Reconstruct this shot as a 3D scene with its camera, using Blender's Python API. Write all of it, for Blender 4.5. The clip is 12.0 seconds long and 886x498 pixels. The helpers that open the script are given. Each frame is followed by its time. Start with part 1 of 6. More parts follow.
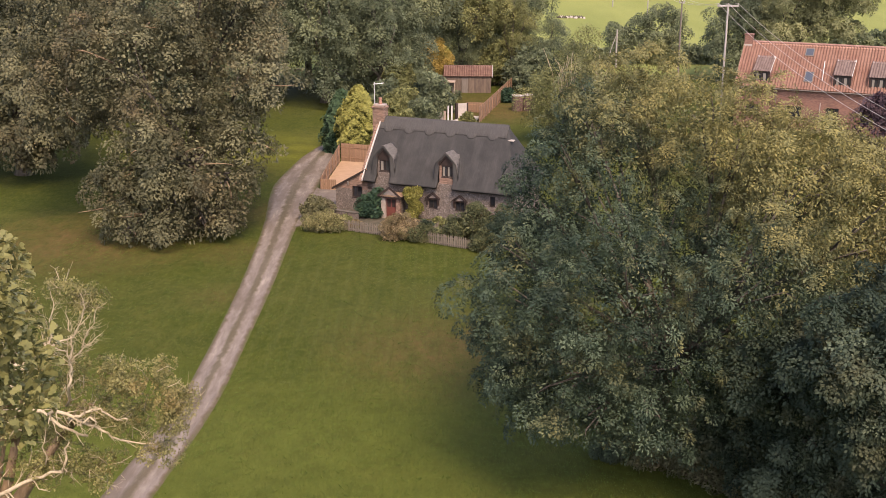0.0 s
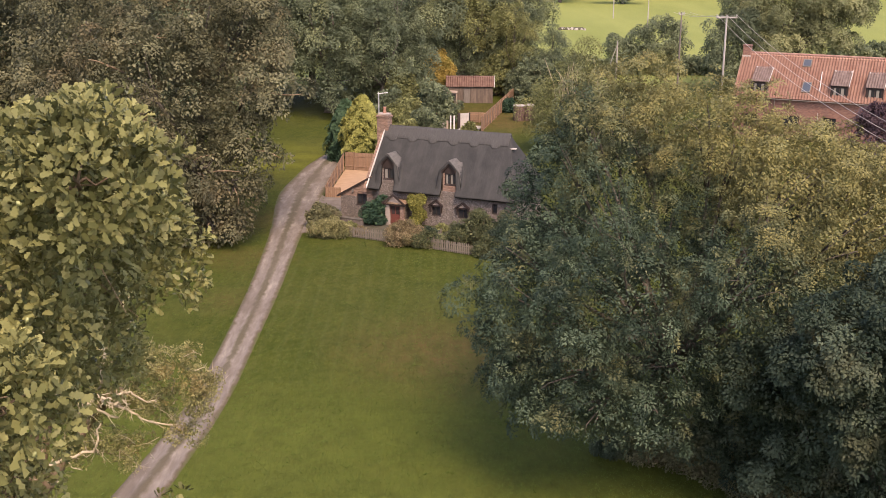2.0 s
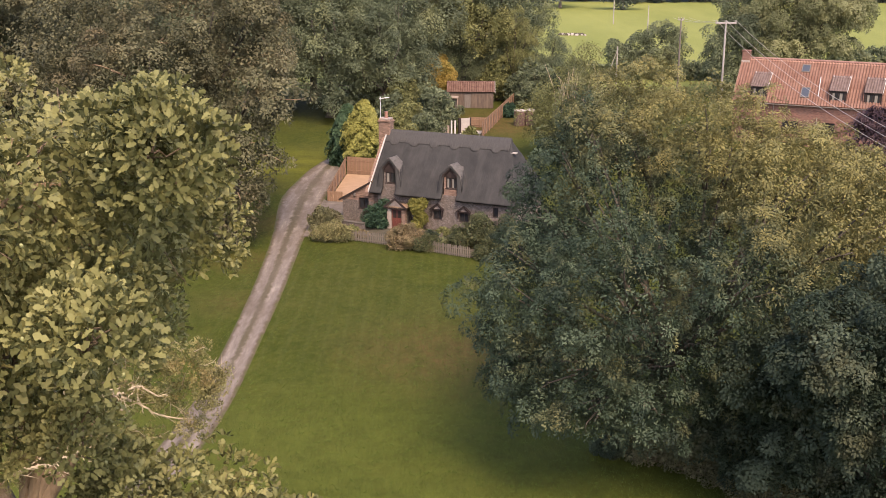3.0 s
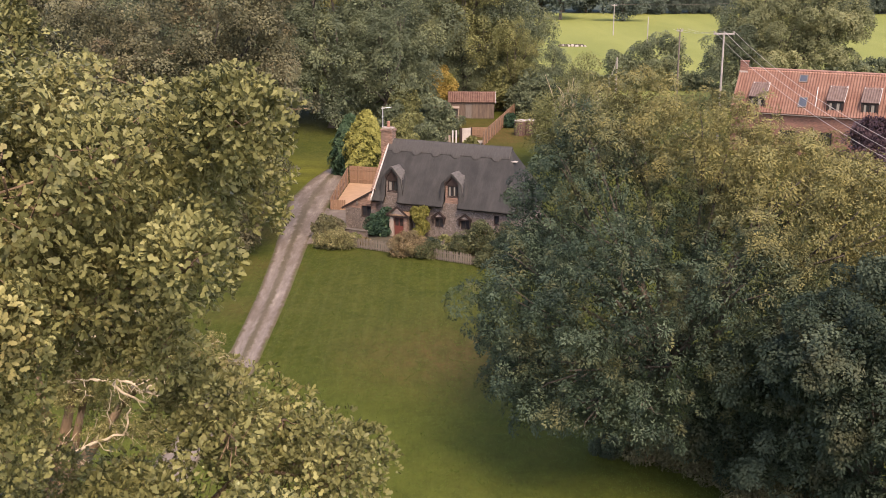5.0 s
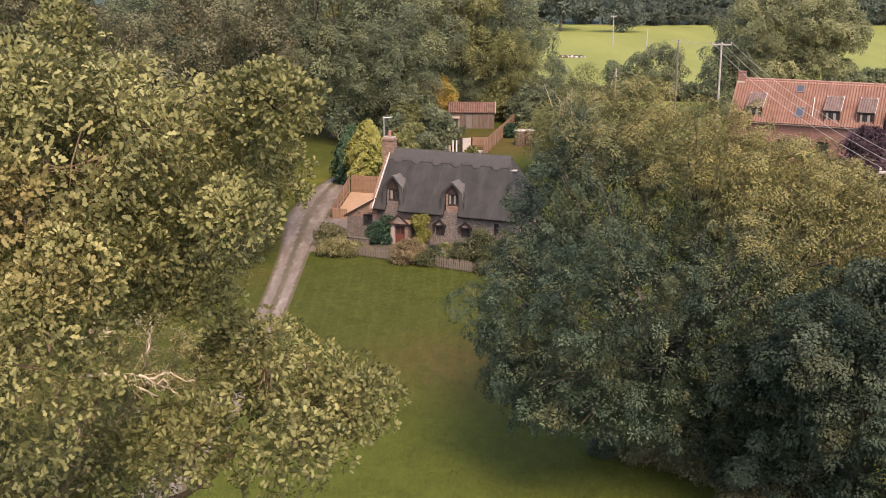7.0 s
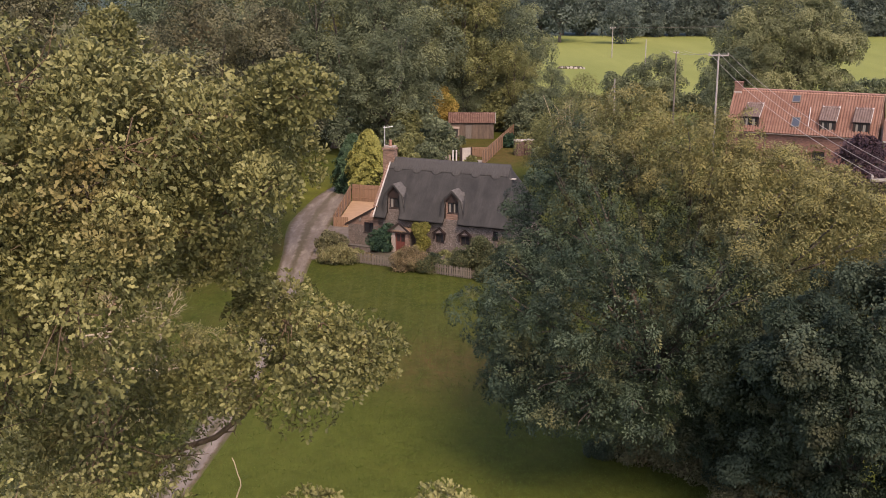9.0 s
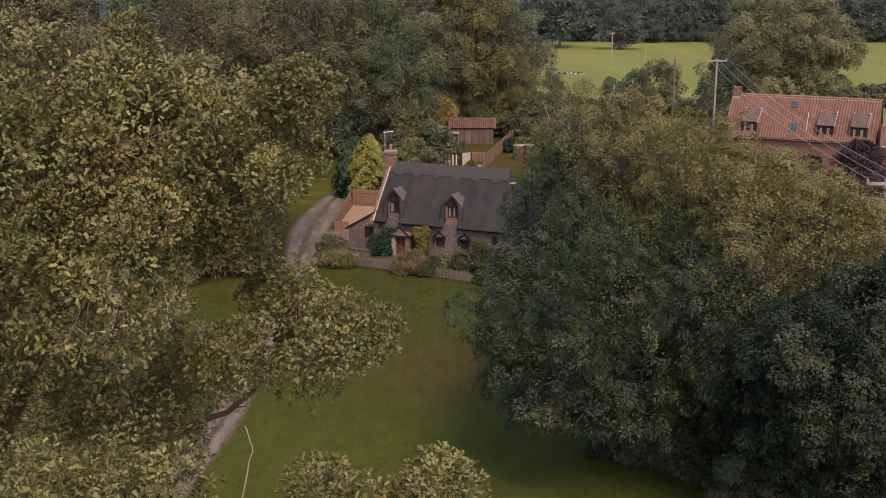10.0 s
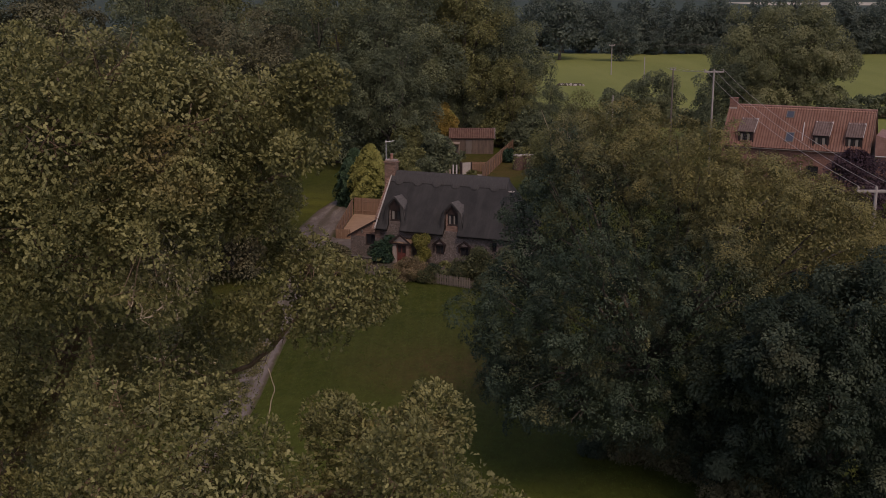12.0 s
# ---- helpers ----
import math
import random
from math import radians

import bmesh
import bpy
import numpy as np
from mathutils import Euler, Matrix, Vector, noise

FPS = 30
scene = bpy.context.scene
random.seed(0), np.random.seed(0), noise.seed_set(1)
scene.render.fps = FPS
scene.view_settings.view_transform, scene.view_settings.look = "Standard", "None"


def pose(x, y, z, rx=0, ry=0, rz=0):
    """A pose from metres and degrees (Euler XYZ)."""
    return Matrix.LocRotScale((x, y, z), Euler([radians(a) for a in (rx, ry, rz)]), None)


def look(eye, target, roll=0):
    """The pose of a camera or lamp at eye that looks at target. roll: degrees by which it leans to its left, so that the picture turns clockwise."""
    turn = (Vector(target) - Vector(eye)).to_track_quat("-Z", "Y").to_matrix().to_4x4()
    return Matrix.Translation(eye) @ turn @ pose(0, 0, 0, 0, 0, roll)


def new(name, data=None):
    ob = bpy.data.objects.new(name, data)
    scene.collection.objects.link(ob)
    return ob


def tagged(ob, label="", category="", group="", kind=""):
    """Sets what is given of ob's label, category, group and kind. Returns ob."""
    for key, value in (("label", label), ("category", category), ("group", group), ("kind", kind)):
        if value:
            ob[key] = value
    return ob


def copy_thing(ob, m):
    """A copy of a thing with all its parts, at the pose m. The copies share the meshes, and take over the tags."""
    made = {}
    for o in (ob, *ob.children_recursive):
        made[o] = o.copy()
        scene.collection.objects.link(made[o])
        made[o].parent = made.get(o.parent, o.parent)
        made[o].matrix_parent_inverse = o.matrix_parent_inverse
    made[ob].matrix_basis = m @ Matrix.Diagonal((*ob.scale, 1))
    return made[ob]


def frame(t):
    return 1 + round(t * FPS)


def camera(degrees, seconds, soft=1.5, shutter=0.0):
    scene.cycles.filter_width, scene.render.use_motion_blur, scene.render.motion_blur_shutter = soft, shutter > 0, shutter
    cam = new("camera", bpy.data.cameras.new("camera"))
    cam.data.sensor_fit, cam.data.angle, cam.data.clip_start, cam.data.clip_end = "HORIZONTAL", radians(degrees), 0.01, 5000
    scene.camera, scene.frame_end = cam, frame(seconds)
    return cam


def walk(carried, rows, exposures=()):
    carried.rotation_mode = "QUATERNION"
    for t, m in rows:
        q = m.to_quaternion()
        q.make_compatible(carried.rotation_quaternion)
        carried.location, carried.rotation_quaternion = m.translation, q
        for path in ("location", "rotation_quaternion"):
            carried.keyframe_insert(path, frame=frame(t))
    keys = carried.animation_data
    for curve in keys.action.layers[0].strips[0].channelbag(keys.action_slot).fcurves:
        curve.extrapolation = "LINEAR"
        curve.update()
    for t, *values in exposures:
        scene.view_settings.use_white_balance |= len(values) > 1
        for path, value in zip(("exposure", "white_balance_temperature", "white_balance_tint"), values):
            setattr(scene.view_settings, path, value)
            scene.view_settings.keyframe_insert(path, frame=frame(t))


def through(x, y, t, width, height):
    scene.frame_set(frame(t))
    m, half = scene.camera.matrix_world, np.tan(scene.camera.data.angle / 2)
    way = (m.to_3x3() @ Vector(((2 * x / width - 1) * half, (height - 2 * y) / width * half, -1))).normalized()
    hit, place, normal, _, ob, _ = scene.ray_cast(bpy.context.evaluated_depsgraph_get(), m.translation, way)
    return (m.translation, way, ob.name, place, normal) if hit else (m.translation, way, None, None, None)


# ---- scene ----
cam = camera(43.0, 12.0, soft=0.75)
PATH = [
    (0, (0.000, 0.000, 22.000), (-0.000, 47.933, 7.773), 0.13),
    (0.5, (-0.051, -0.419, 22.018), (-0.060, 47.550, 7.912), 0.15),
    (1, (-0.096, -0.816, 22.034), (-0.115, 47.189, 8.049), 0.16),
    (1.5, (-0.136, -1.192, 22.049), (-0.165, 46.847, 8.185), 0.16),
    (2, (-0.171, -1.550, 22.063), (-0.211, 46.524, 8.319), 0.16),
    (2.5, (-0.201, -1.892, 22.075), (-0.251, 46.216, 8.451), 0.16),
    (3, (-0.226, -2.220, 22.086), (-0.287, 45.922, 8.582), 0.15),
    (3.5, (-0.247, -2.535, 22.095), (-0.318, 45.640, 8.711), 0.14),
    (4, (-0.263, -2.840, 22.104), (-0.344, 45.368, 8.839), 0.13),
    (4.5, (-0.276, -3.137, 22.111), (-0.365, 45.104, 8.966), 0.12),
    (5, (-0.284, -3.428, 22.118), (-0.382, 44.845, 9.092), 0.11),
    (5.5, (-0.290, -3.715, 22.123), (-0.394, 44.591, 9.217), 0.10),
    (6, (-0.292, -3.999, 22.128), (-0.402, 44.338, 9.342), 0.09),
    (6.5, (-0.290, -4.283, 22.132), (-0.407, 44.086, 9.466), 0.08),
    (7, (-0.286, -4.569, 22.136), (-0.408, 43.831, 9.590), 0.06),
    (7.5, (-0.280, -4.858, 22.139), (-0.405, 43.573, 9.713), 0.05),
    (8, (-0.271, -5.154, 22.141), (-0.401, 43.309, 9.836), 0.04),
    (8.5, (-0.260, -5.457, 22.143), (-0.393, 43.036, 9.960), 0.04),
    (9, (-0.247, -5.770, 22.145), (-0.385, 42.754, 10.084), 0.03),
    (9.5, (-0.232, -6.094, 22.146), (-0.375, 42.459, 10.208), 0.03),
    (10, (-0.216, -6.433, 22.148), (-0.365, 42.151, 10.333), 0.02),
    (10.5, (-0.198, -6.787, 22.149), (-0.355, 41.827, 10.458), 0.02),
    (11, (-0.180, -7.159, 22.150), (-0.347, 41.485, 10.585), 0.02),
    (11.5, (-0.161, -7.551, 22.152), (-0.340, 41.123, 10.713), 0.02),
    (12, (-0.141, -7.965, 22.153), (-0.335, 40.739, 10.842), 0.02),
]
BRIGHT, KELVIN, TINT = 1.84, 6720, 24
FADE = [(0, 0.0), (7.6, 0.0), (8.4, -0.16), (9, -0.42), (9.5, -0.69), (10, -0.92), (10.5, -1.17), (11, -1.42), (11.5, -1.69), (12, -1.99)]
walk(cam, [(t, look(eye, target, roll)) for t, eye, target, roll in PATH], [(t, BRIGHT + s, KELVIN + 150 * s, TINT - 3 * s) for t, s in FADE])

# ---- light: low hazy evening sun from the right, soft sky ----
SUN = Vector((0.18, -0.62, 0.77)).normalized()
world = bpy.data.worlds.new("world")
scene.world = world
world.use_nodes = True
wn = world.node_tree.nodes
sky = wn.new("ShaderNodeTexSky")
sky.sky_type, sky.sun_disc = "NISHITA", False
sky.sun_elevation = math.asin(SUN.z)
sky.sun_rotation = math.atan2(SUN.x, SUN.y)
sky.dust_density, sky.air_density = 2.5, 1.0
wn["Background"].inputs["Strength"].default_value = 0.15
world.node_tree.links.new(sky.outputs["Color"], wn["Background"].inputs["Color"])
sun_data = bpy.data.lights.new("sun", "SUN")
sun_data.energy, sun_data.angle, sun_data.color = 1.8, radians(18), (1.0, 0.82, 0.58)
sun = new("sun", sun_data)
sun.matrix_world = look(SUN * 200, (0, 0, 0))


# ---- materials ----
class Nodes:
    """A short way to write a node material."""

    def __init__(self, name, rough=0.8, metal=0.0, specular=0.3):
        self.mat = bpy.data.materials.new(name)
        self.mat.use_nodes = True
        self.t = self.mat.node_tree
        self.b = self.t.nodes["Principled BSDF"]
        self.b.inputs["Roughness"].default_value = rough
        self.b.inputs["Metallic"].default_value = metal
        self.b.inputs["Specular IOR Level"].default_value = specular
        self.co = self.t.nodes.new("ShaderNodeTexCoord").outputs["Object"]

    def put(self, value, socket):
        if isinstance(value, bpy.types.NodeSocket):
            self.t.links.new(value, socket)
        elif isinstance(value, tuple) and len(value) == 3 and socket.type == "RGBA":
            socket.default_value = (*value, 1)
        else:
            socket.default_value = value

    def noise(self, scale, detail=3.0, rough=0.6, stretch=None, vec=None):
        n = self.t.nodes.new("ShaderNodeTexNoise")
        n.inputs["Scale"].default_value, n.inputs["Detail"].default_value = scale, detail
        n.inputs["Roughness"].default_value = rough
        co = vec or self.co
        if stretch:
            m = self.t.nodes.new("ShaderNodeMapping")
            m.inputs["Scale"].default_value = stretch
            self.t.links.new(co, m.inputs["Vector"])
            co = m.outputs["Vector"]
        self.t.links.new(co, n.inputs["Vector"])
        return n.outputs["Fac"]

    def island(self):
        return self.t.nodes.new("ShaderNodeNewGeometry").outputs["Random Per Island"]

    def each(self):
        return self.t.nodes.new("ShaderNodeObjectInfo").outputs["Random"]

    def attr(self, name):
        n = self.t.nodes.new("ShaderNodeAttribute")
        n.attribute_name = name
        return n.outputs["Fac"]

    def ramp(self, fac, *stops):
        r = self.t.nodes.new("ShaderNodeValToRGB")
        while len(r.color_ramp.elements) < len(stops):
            r.color_ramp.elements.new(0.5)
        for e, (p, c) in zip(r.color_ramp.elements, stops):
            e.position, e.color = p, (*c, 1)
        self.t.links.new(fac, r.inputs["Fac"])
        return r.outputs["Color"]

    def span(self, fac, a, b, lo=0.0, hi=1.0):
        m = self.t.nodes.new("ShaderNodeMapRange")
        for k, val in zip(("From Min", "From Max", "To Min", "To Max"), (a, b, lo, hi)):
            m.inputs[k].default_value = val
        self.t.links.new(fac, m.inputs["Value"])
        return m.outputs["Result"]

    def mix(self, fac, a, b, kind="MIX"):
        m = self.t.nodes.new("ShaderNodeMix")
        m.data_type, m.blend_type = "RGBA", kind
        self.put(fac, m.inputs[0]), self.put(a, m.inputs[6]), self.put(b, m.inputs[7])
        return m.outputs[2]

    def math(self, op, a, b=0.0):
        m = self.t.nodes.new("ShaderNodeMath")
        m.operation = op
        self.put(a, m.inputs[0]), self.put(b, m.inputs[1])
        return m.outputs[0]

    def near(self, x, y, r0, r1):
        """1 within r0 metres of a place on the plan, 0 beyond r1."""
        d = self.t.nodes.new("ShaderNodeVectorMath")
        d.operation = "DISTANCE"
        s = self.t.nodes.new("ShaderNodeVectorMath")
        s.operation = "MULTIPLY"
        s.inputs[1].default_value = (1, 1, 0)
        self.t.links.new(self.co, s.inputs[0])
        self.t.links.new(s.outputs[0], d.inputs[0])
        d.inputs[1].default_value = (x, y, 0)
        return self.span(d.outputs["Value"], r0, r1, 1, 0)

    def axis(self, k):
        s = self.t.nodes.new("ShaderNodeSeparateXYZ")
        self.t.links.new(self.co, s.inputs[0])
        return s.outputs[k]

    def bump(self, height, strength=0.4, distance=0.02):
        b = self.t.nodes.new("ShaderNodeBump")
        b.inputs["Strength"].default_value, b.inputs["Distance"].default_value = strength, distance
        self.t.links.new(height, b.inputs["Height"])
        self.t.links.new(b.outputs["Normal"], self.b.inputs["Normal"])

    def done(self, colour):
        self.put(colour, self.b.inputs["Base Color"])
        return self.mat


def leaf_material(name, dark, mid, light, patch=None, amount=0.0, scale=0.35, through=0.36, rough=0.6, sun_gold=None, gloss=0.14):
    """Leaves: each one a little different, whole sprays paler or yellow."""
    n = Nodes(name, rough, 0, gloss)
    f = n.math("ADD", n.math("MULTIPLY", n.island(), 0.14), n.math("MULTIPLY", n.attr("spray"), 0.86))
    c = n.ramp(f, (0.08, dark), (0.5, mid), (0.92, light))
    c = n.mix(n.span(n.noise(scale * 2.5, 2), 0.35, 0.7, 0.0, 0.5), c, dark)
    if patch:
        c = n.mix(n.span(n.noise(scale, 3), 0.62 - amount * 0.3, 0.80 - amount * 0.3), c, n.mix(0.75, c, patch))
    # yellowed leaf and sunlight share this tone, stronger upwards and to the right
    if sun_gold:
        low, high, tone = sun_gold
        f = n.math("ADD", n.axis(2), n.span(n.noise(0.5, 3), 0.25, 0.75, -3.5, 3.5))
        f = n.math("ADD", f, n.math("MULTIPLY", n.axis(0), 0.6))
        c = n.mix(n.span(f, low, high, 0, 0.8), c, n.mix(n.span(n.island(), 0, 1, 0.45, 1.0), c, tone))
    n.done(c)
    tr = n.t.nodes.new("ShaderNodeBsdfTranslucent")
    n.t.links.new(c, tr.inputs["Color"])
    mix = n.t.nodes.new("ShaderNodeMixShader")
    mix.inputs["Fac"].default_value = through
    n.t.links.new(n.b.outputs[0], mix.inputs[1])
    n.t.links.new(tr.outputs[0], mix.inputs[2])
    n.t.links.new(mix.outputs[0], n.t.nodes["Material Output"].inputs["Surface"])
    return n.mat


def plain(name, a, b, scale=3.0, rough=0.8, metal=0.0, stretch=None, bump=0.3, distance=0.01, vary=0.0):
    """Two tones mixed by coarse and fine noise, with a little relief."""
    n = Nodes(name, rough, metal)
    coarse, fine = n.noise(scale, 4, 0.65, stretch), n.noise(scale * 9, 3, 0.6, stretch)
    c = n.mix(n.span(coarse, 0.3, 0.72), a, b)
    c = n.mix(n.span(fine, 0.3, 0.8, 0, 0.45), c, tuple(k * 0.55 for k in a))
    if vary:
        c = n.mix(n.span(n.each(), 0, 1, 0, vary), c, tuple(k * 0.45 for k in b))
    n.bump(fine, bump, distance)
    return n.done(c)


def coursed_brick(name, a, b, joint):
    """Stretcher-bond brick on upright walls, run round the corners."""
    n = Nodes(name, 0.88, 0, 0.2)
    v = n.t.nodes.new("ShaderNodeCombineXYZ")
    n.put(n.math("ADD", n.axis(0), n.axis(1)), v.inputs[0]), n.put(n.axis(2), v.inputs[1])
    t = n.t.nodes.new("ShaderNodeTexBrick")
    n.t.links.new(v.outputs[0], t.inputs["Vector"])
    for k, val in (("Scale", 1.0), ("Brick Width", 0.225), ("Row Height", 0.075), ("Mortar Size", 0.008), ("Mortar Smooth", 0.3), ("Bias", 0.0)):
        t.inputs[k].default_value = val
    n.put(a, t.inputs["Color1"]), n.put(b, t.inputs["Color2"]), n.put(joint, t.inputs["Mortar"])
    c = n.mix(n.span(n.noise(1.3, 4, 0.7), 0.4, 0.7, 0, 0.5), t.outputs["Color"], n.mix(0.5, a, b))
    c = n.mix(n.span(n.noise(0.6, 4, 0.7), 0.5, 0.7, 0, 0.35), c, (0.075, 0.066, 0.056))
    n.bump(t.outputs["Fac"], -0.5, 0.01)
    return n.done(c)


def ground_material():
    n = Nodes("grass", 0.95, 0, 0.05)
    big, mid, fine = n.noise(0.06, 4), n.noise(0.45, 4, 0.7), n.noise(7.0, 4, 0.75, (1, 0.3, 1))
    lawn = n.ramp(mid, (0.28, (0.038, 0.047, 0.006)), (0.5, (0.060, 0.068, 0.009)), (0.75, (0.094, 0.092, 0.016)))
    lawn = n.mix(n.span(big, 0.42, 0.68, 0, 0.5), lawn, (0.100, 0.090, 0.026))
    # mown stripes that curve round the cottage
    w = n.t.nodes.new("ShaderNodeTexWave")
    w.wave_type, w.rings_direction, w.wave_profile = "RINGS", "Z", "SIN"
    w.inputs["Scale"].default_value, w.inputs["Distortion"].default_value = 0.30, 6.0
    w.inputs["Detail"].default_value, w.inputs["Detail Scale"].default_value = 1.5, 0.3
    mp = n.t.nodes.new("ShaderNodeMapping")
    mp.inputs["Location"].default_value = (60, -14, 0)
    mp.inputs["Scale"].default_value = (1.0, 0.2, 0)
    n.t.links.new(n.co, mp.inputs["Vector"])
    n.t.links.new(mp.outputs["Vector"], w.inputs["Vector"])
    stripe = n.math("MULTIPLY", n.span(w.outputs["Fac"], 0.80, 0.99, 0, 0.24), n.near(-1, 64, 11, 18))
    lawn = n.mix(stripe, lawn, (0.12, 0.125, 0.035))
    # rounded brown patches at set places, broken up by noise
    for x, y, r0, r1, k in ((0.5, 55, 1, 8, 0.95), (4.5, 53, 1, 6, 0.8), (-15, 84, 0, 5, 0.85), (-21, 98, 2, 8, 0.7), (-25, 76, 3, 11, 1.0), (-21, 86, 2, 7, 0.9), (-9.6, 88, 1, 4, 0.9), (-13.5, 73, 0, 4, 0.7), (-13.4, 64, 0, 3, 0.5), (5, 47, 1, 6, 0.4), (2, 137, 4, 12, 0.75), (7, 130, 3, 9, 0.9)):
        f = n.math("MULTIPLY", n.near(x, y, r0, r1), n.span(n.noise(0.5, 4), 0.3, 0.7, 0.35 * k, k))
        lawn = n.mix(f, lawn, (0.15, 0.085, 0.033))
    lawn = n.mix(n.span(n.noise(1.4, 5, 0.75, (1, 0.4, 1)), 0.36, 0.66, 0, 0.62), lawn, (0.032, 0.044, 0.007))
    lawn = n.mix(n.span(n.noise(3.3, 4, 0.8, (1, 0.45, 1)), 0.46, 0.66, 0, 0.5), lawn, (0.108, 0.112, 0.025))
    # longer yellow-green grass towards the near end, lightened further to offset the ash's shade
    lawn = n.mix(n.math("MULTIPLY", n.span(n.axis(1), 56, 46), n.span(n.noise(0.8, 4, 0.7), 0.3, 0.7, 0.2, 0.7)), lawn, (0.108, 0.126, 0.020))
    lawn = n.mix(1.0, lawn, (0.64, 0.655, 0.70), "MULTIPLY")
    # sunlight on the meadow between the track and the wood, painted as paler grass
    lawn = n.mix(n.math("MULTIPLY", n.near(-16, 108, 3, 12), n.span(n.noise(0.3, 4, 0.6, (0.5, 1.3, 1)), 0.35, 0.65, 0.1, 0.7)), lawn, (0.112, 0.108, 0.014))
    # the farm field beyond the gardens
    field = n.ramp(n.noise(0.05, 4, 0.6, (1.6, 0.3, 1)), (0.3, (0.136, 0.152, 0.040)), (0.7, (0.180, 0.190, 0.054)))
    far = n.span(n.axis(1), 158, 166)
    c = n.mix(far, lawn, field)
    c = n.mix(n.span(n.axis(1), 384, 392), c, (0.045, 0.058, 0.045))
    c = n.mix(n.span(fine, 0.3, 0.7, 0, 0.55), c, n.mix(0.6, c, (0.012, 0.022, 0.003)))
    n.bump(n.math("ADD", fine, n.noise(2.6, 4, 0.8, (1, 0.35, 1))), 0.5, 0.12)
    return n.done(c)


def road_material():
    n = Nodes("gravel_track", 0.95, 0, 0.2)
    a = n.attr("across")
    edge = n.math("ADD", n.math("ABSOLUTE", a), n.span(n.noise(0.9, 5, 0.7), 0.3, 0.7, -0.13, 0.13))
    stone = n.ramp(n.noise(1.6, 5, 0.75, (1.3, 0.22, 1)), (0.3, (0.082, 0.067, 0.052)), (0.55, (0.142, 0.118, 0.093)), (0.8, (0.245, 0.210, 0.170)))
    middle = n.math("MULTIPLY", n.span(edge, 0.10, 0.27, 1, 0), n.span(n.noise(0.35, 4, 0.6, (1, 0.3, 1)), 0.25, 0.5, 0.5, 1))
    c = n.mix(n.math("MULTIPLY", middle, 0.95), stone, (0.054, 0.044, 0.020))
    c = n.mix(n.span(edge, 0.68, 0.84), c, (0.066, 0.049, 0.028))
    c = n.mix(n.span(edge, 0.84, 0.98), c, (0.044, 0.050, 0.008))
    c = n.mix(n.span(n.noise(0.55, 5, 0.6, (1.2, 0.3, 1)), 0.48, 0.62, 0, 0.7), c, (0.070, 0.054, 0.036))
    fine = n.noise(25, 3)
    c = n.mix(n.span(fine, 0.4, 0.75, 0, 0.4), c, (0.08, 0.065, 0.055))
    n.bump(fine, 0.6, 0.03)
    return n.done(c)


GRASS = ground_material()
TRACK = road_material()
BLADE = leaf_material("grass_blade", (0.04, 0.062, 0.008), (0.06, 0.088, 0.013), (0.09, 0.112, 0.024), (0.11, 0.09, 0.035), 0.3, 0.1)
OAK_LEAF = leaf_material("oak_leaf", (0.080, 0.082, 0.029), (0.160, 0.156, 0.056), (0.250, 0.238, 0.090), (0.176, 0.116, 0.043), 0.13, 0.9, 0.24, 0.5)
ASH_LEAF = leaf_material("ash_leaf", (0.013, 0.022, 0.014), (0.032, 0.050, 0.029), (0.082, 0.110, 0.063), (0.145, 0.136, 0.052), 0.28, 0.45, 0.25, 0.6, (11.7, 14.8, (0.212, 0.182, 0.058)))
HEDGE_LEAF = leaf_material("dark_leaf", (0.014, 0.023, 0.014), (0.034, 0.050, 0.030), (0.080, 0.102, 0.062), (0.095, 0.090, 0.044), 0.20, 0.4)
WILLOW_LEAF = leaf_material("grey_leaf", (0.040, 0.041, 0.021), (0.098, 0.096, 0.050), (0.180, 0.172, 0.092), (0.130, 0.100, 0.052), 0.3, 0.2)
WOOD_LEAF = leaf_material("wood_leaf", (0.058, 0.072, 0.042), (0.104, 0.124, 0.068), (0.168, 0.190, 0.100), (0.194, 0.194, 0.079), 0.35, 0.12)
FAR_LEAF = leaf_material("far_leaf", (0.052, 0.070, 0.055), (0.081, 0.101, 0.075), (0.117, 0.140, 0.098), None, 0, 0.1)
POPLAR_LEAF = leaf_material("poplar_leaf", (0.088, 0.098, 0.049), (0.155, 0.164, 0.078), (0.245, 0.247, 0.116), (0.100, 0.118, 0.062), 0.35, 0.15)
OLIVE_LEAF = leaf_material("olive_leaf", (0.061, 0.066, 0.026), (0.134, 0.141, 0.053), (0.245, 0.245, 0.096), (0.220, 0.198, 0.066), 0.35, 0.2)
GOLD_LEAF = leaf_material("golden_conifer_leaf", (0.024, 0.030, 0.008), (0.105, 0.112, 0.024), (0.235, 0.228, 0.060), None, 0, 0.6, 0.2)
DEEP_LEAF = leaf_material("deep_green_leaf", (0.016, 0.035, 0.022), (0.028, 0.055, 0.030), (0.05, 0.085, 0.04), None, 0, 0.6, 0.2)
ORANGE_LEAF = leaf_material("autumn_leaf", (0.170, 0.128, 0.036), (0.310, 0.222, 0.056), (0.420, 0.320, 0.095), (0.126, 0.146, 0.038), 0.4, 0.5)
PURPLE_LEAF = leaf_material("purple_leaf", (0.034, 0.020, 0.026), (0.070, 0.046, 0.050), (0.13, 0.095, 0.095), None, 0, 0.5)
RUSSET_LEAF = leaf_material("russet_leaf", (0.085, 0.065, 0.034), (0.185, 0.142, 0.075), (0.31, 0.24, 0.135), (0.14, 0.13, 0.055), 0.4, 1.2)
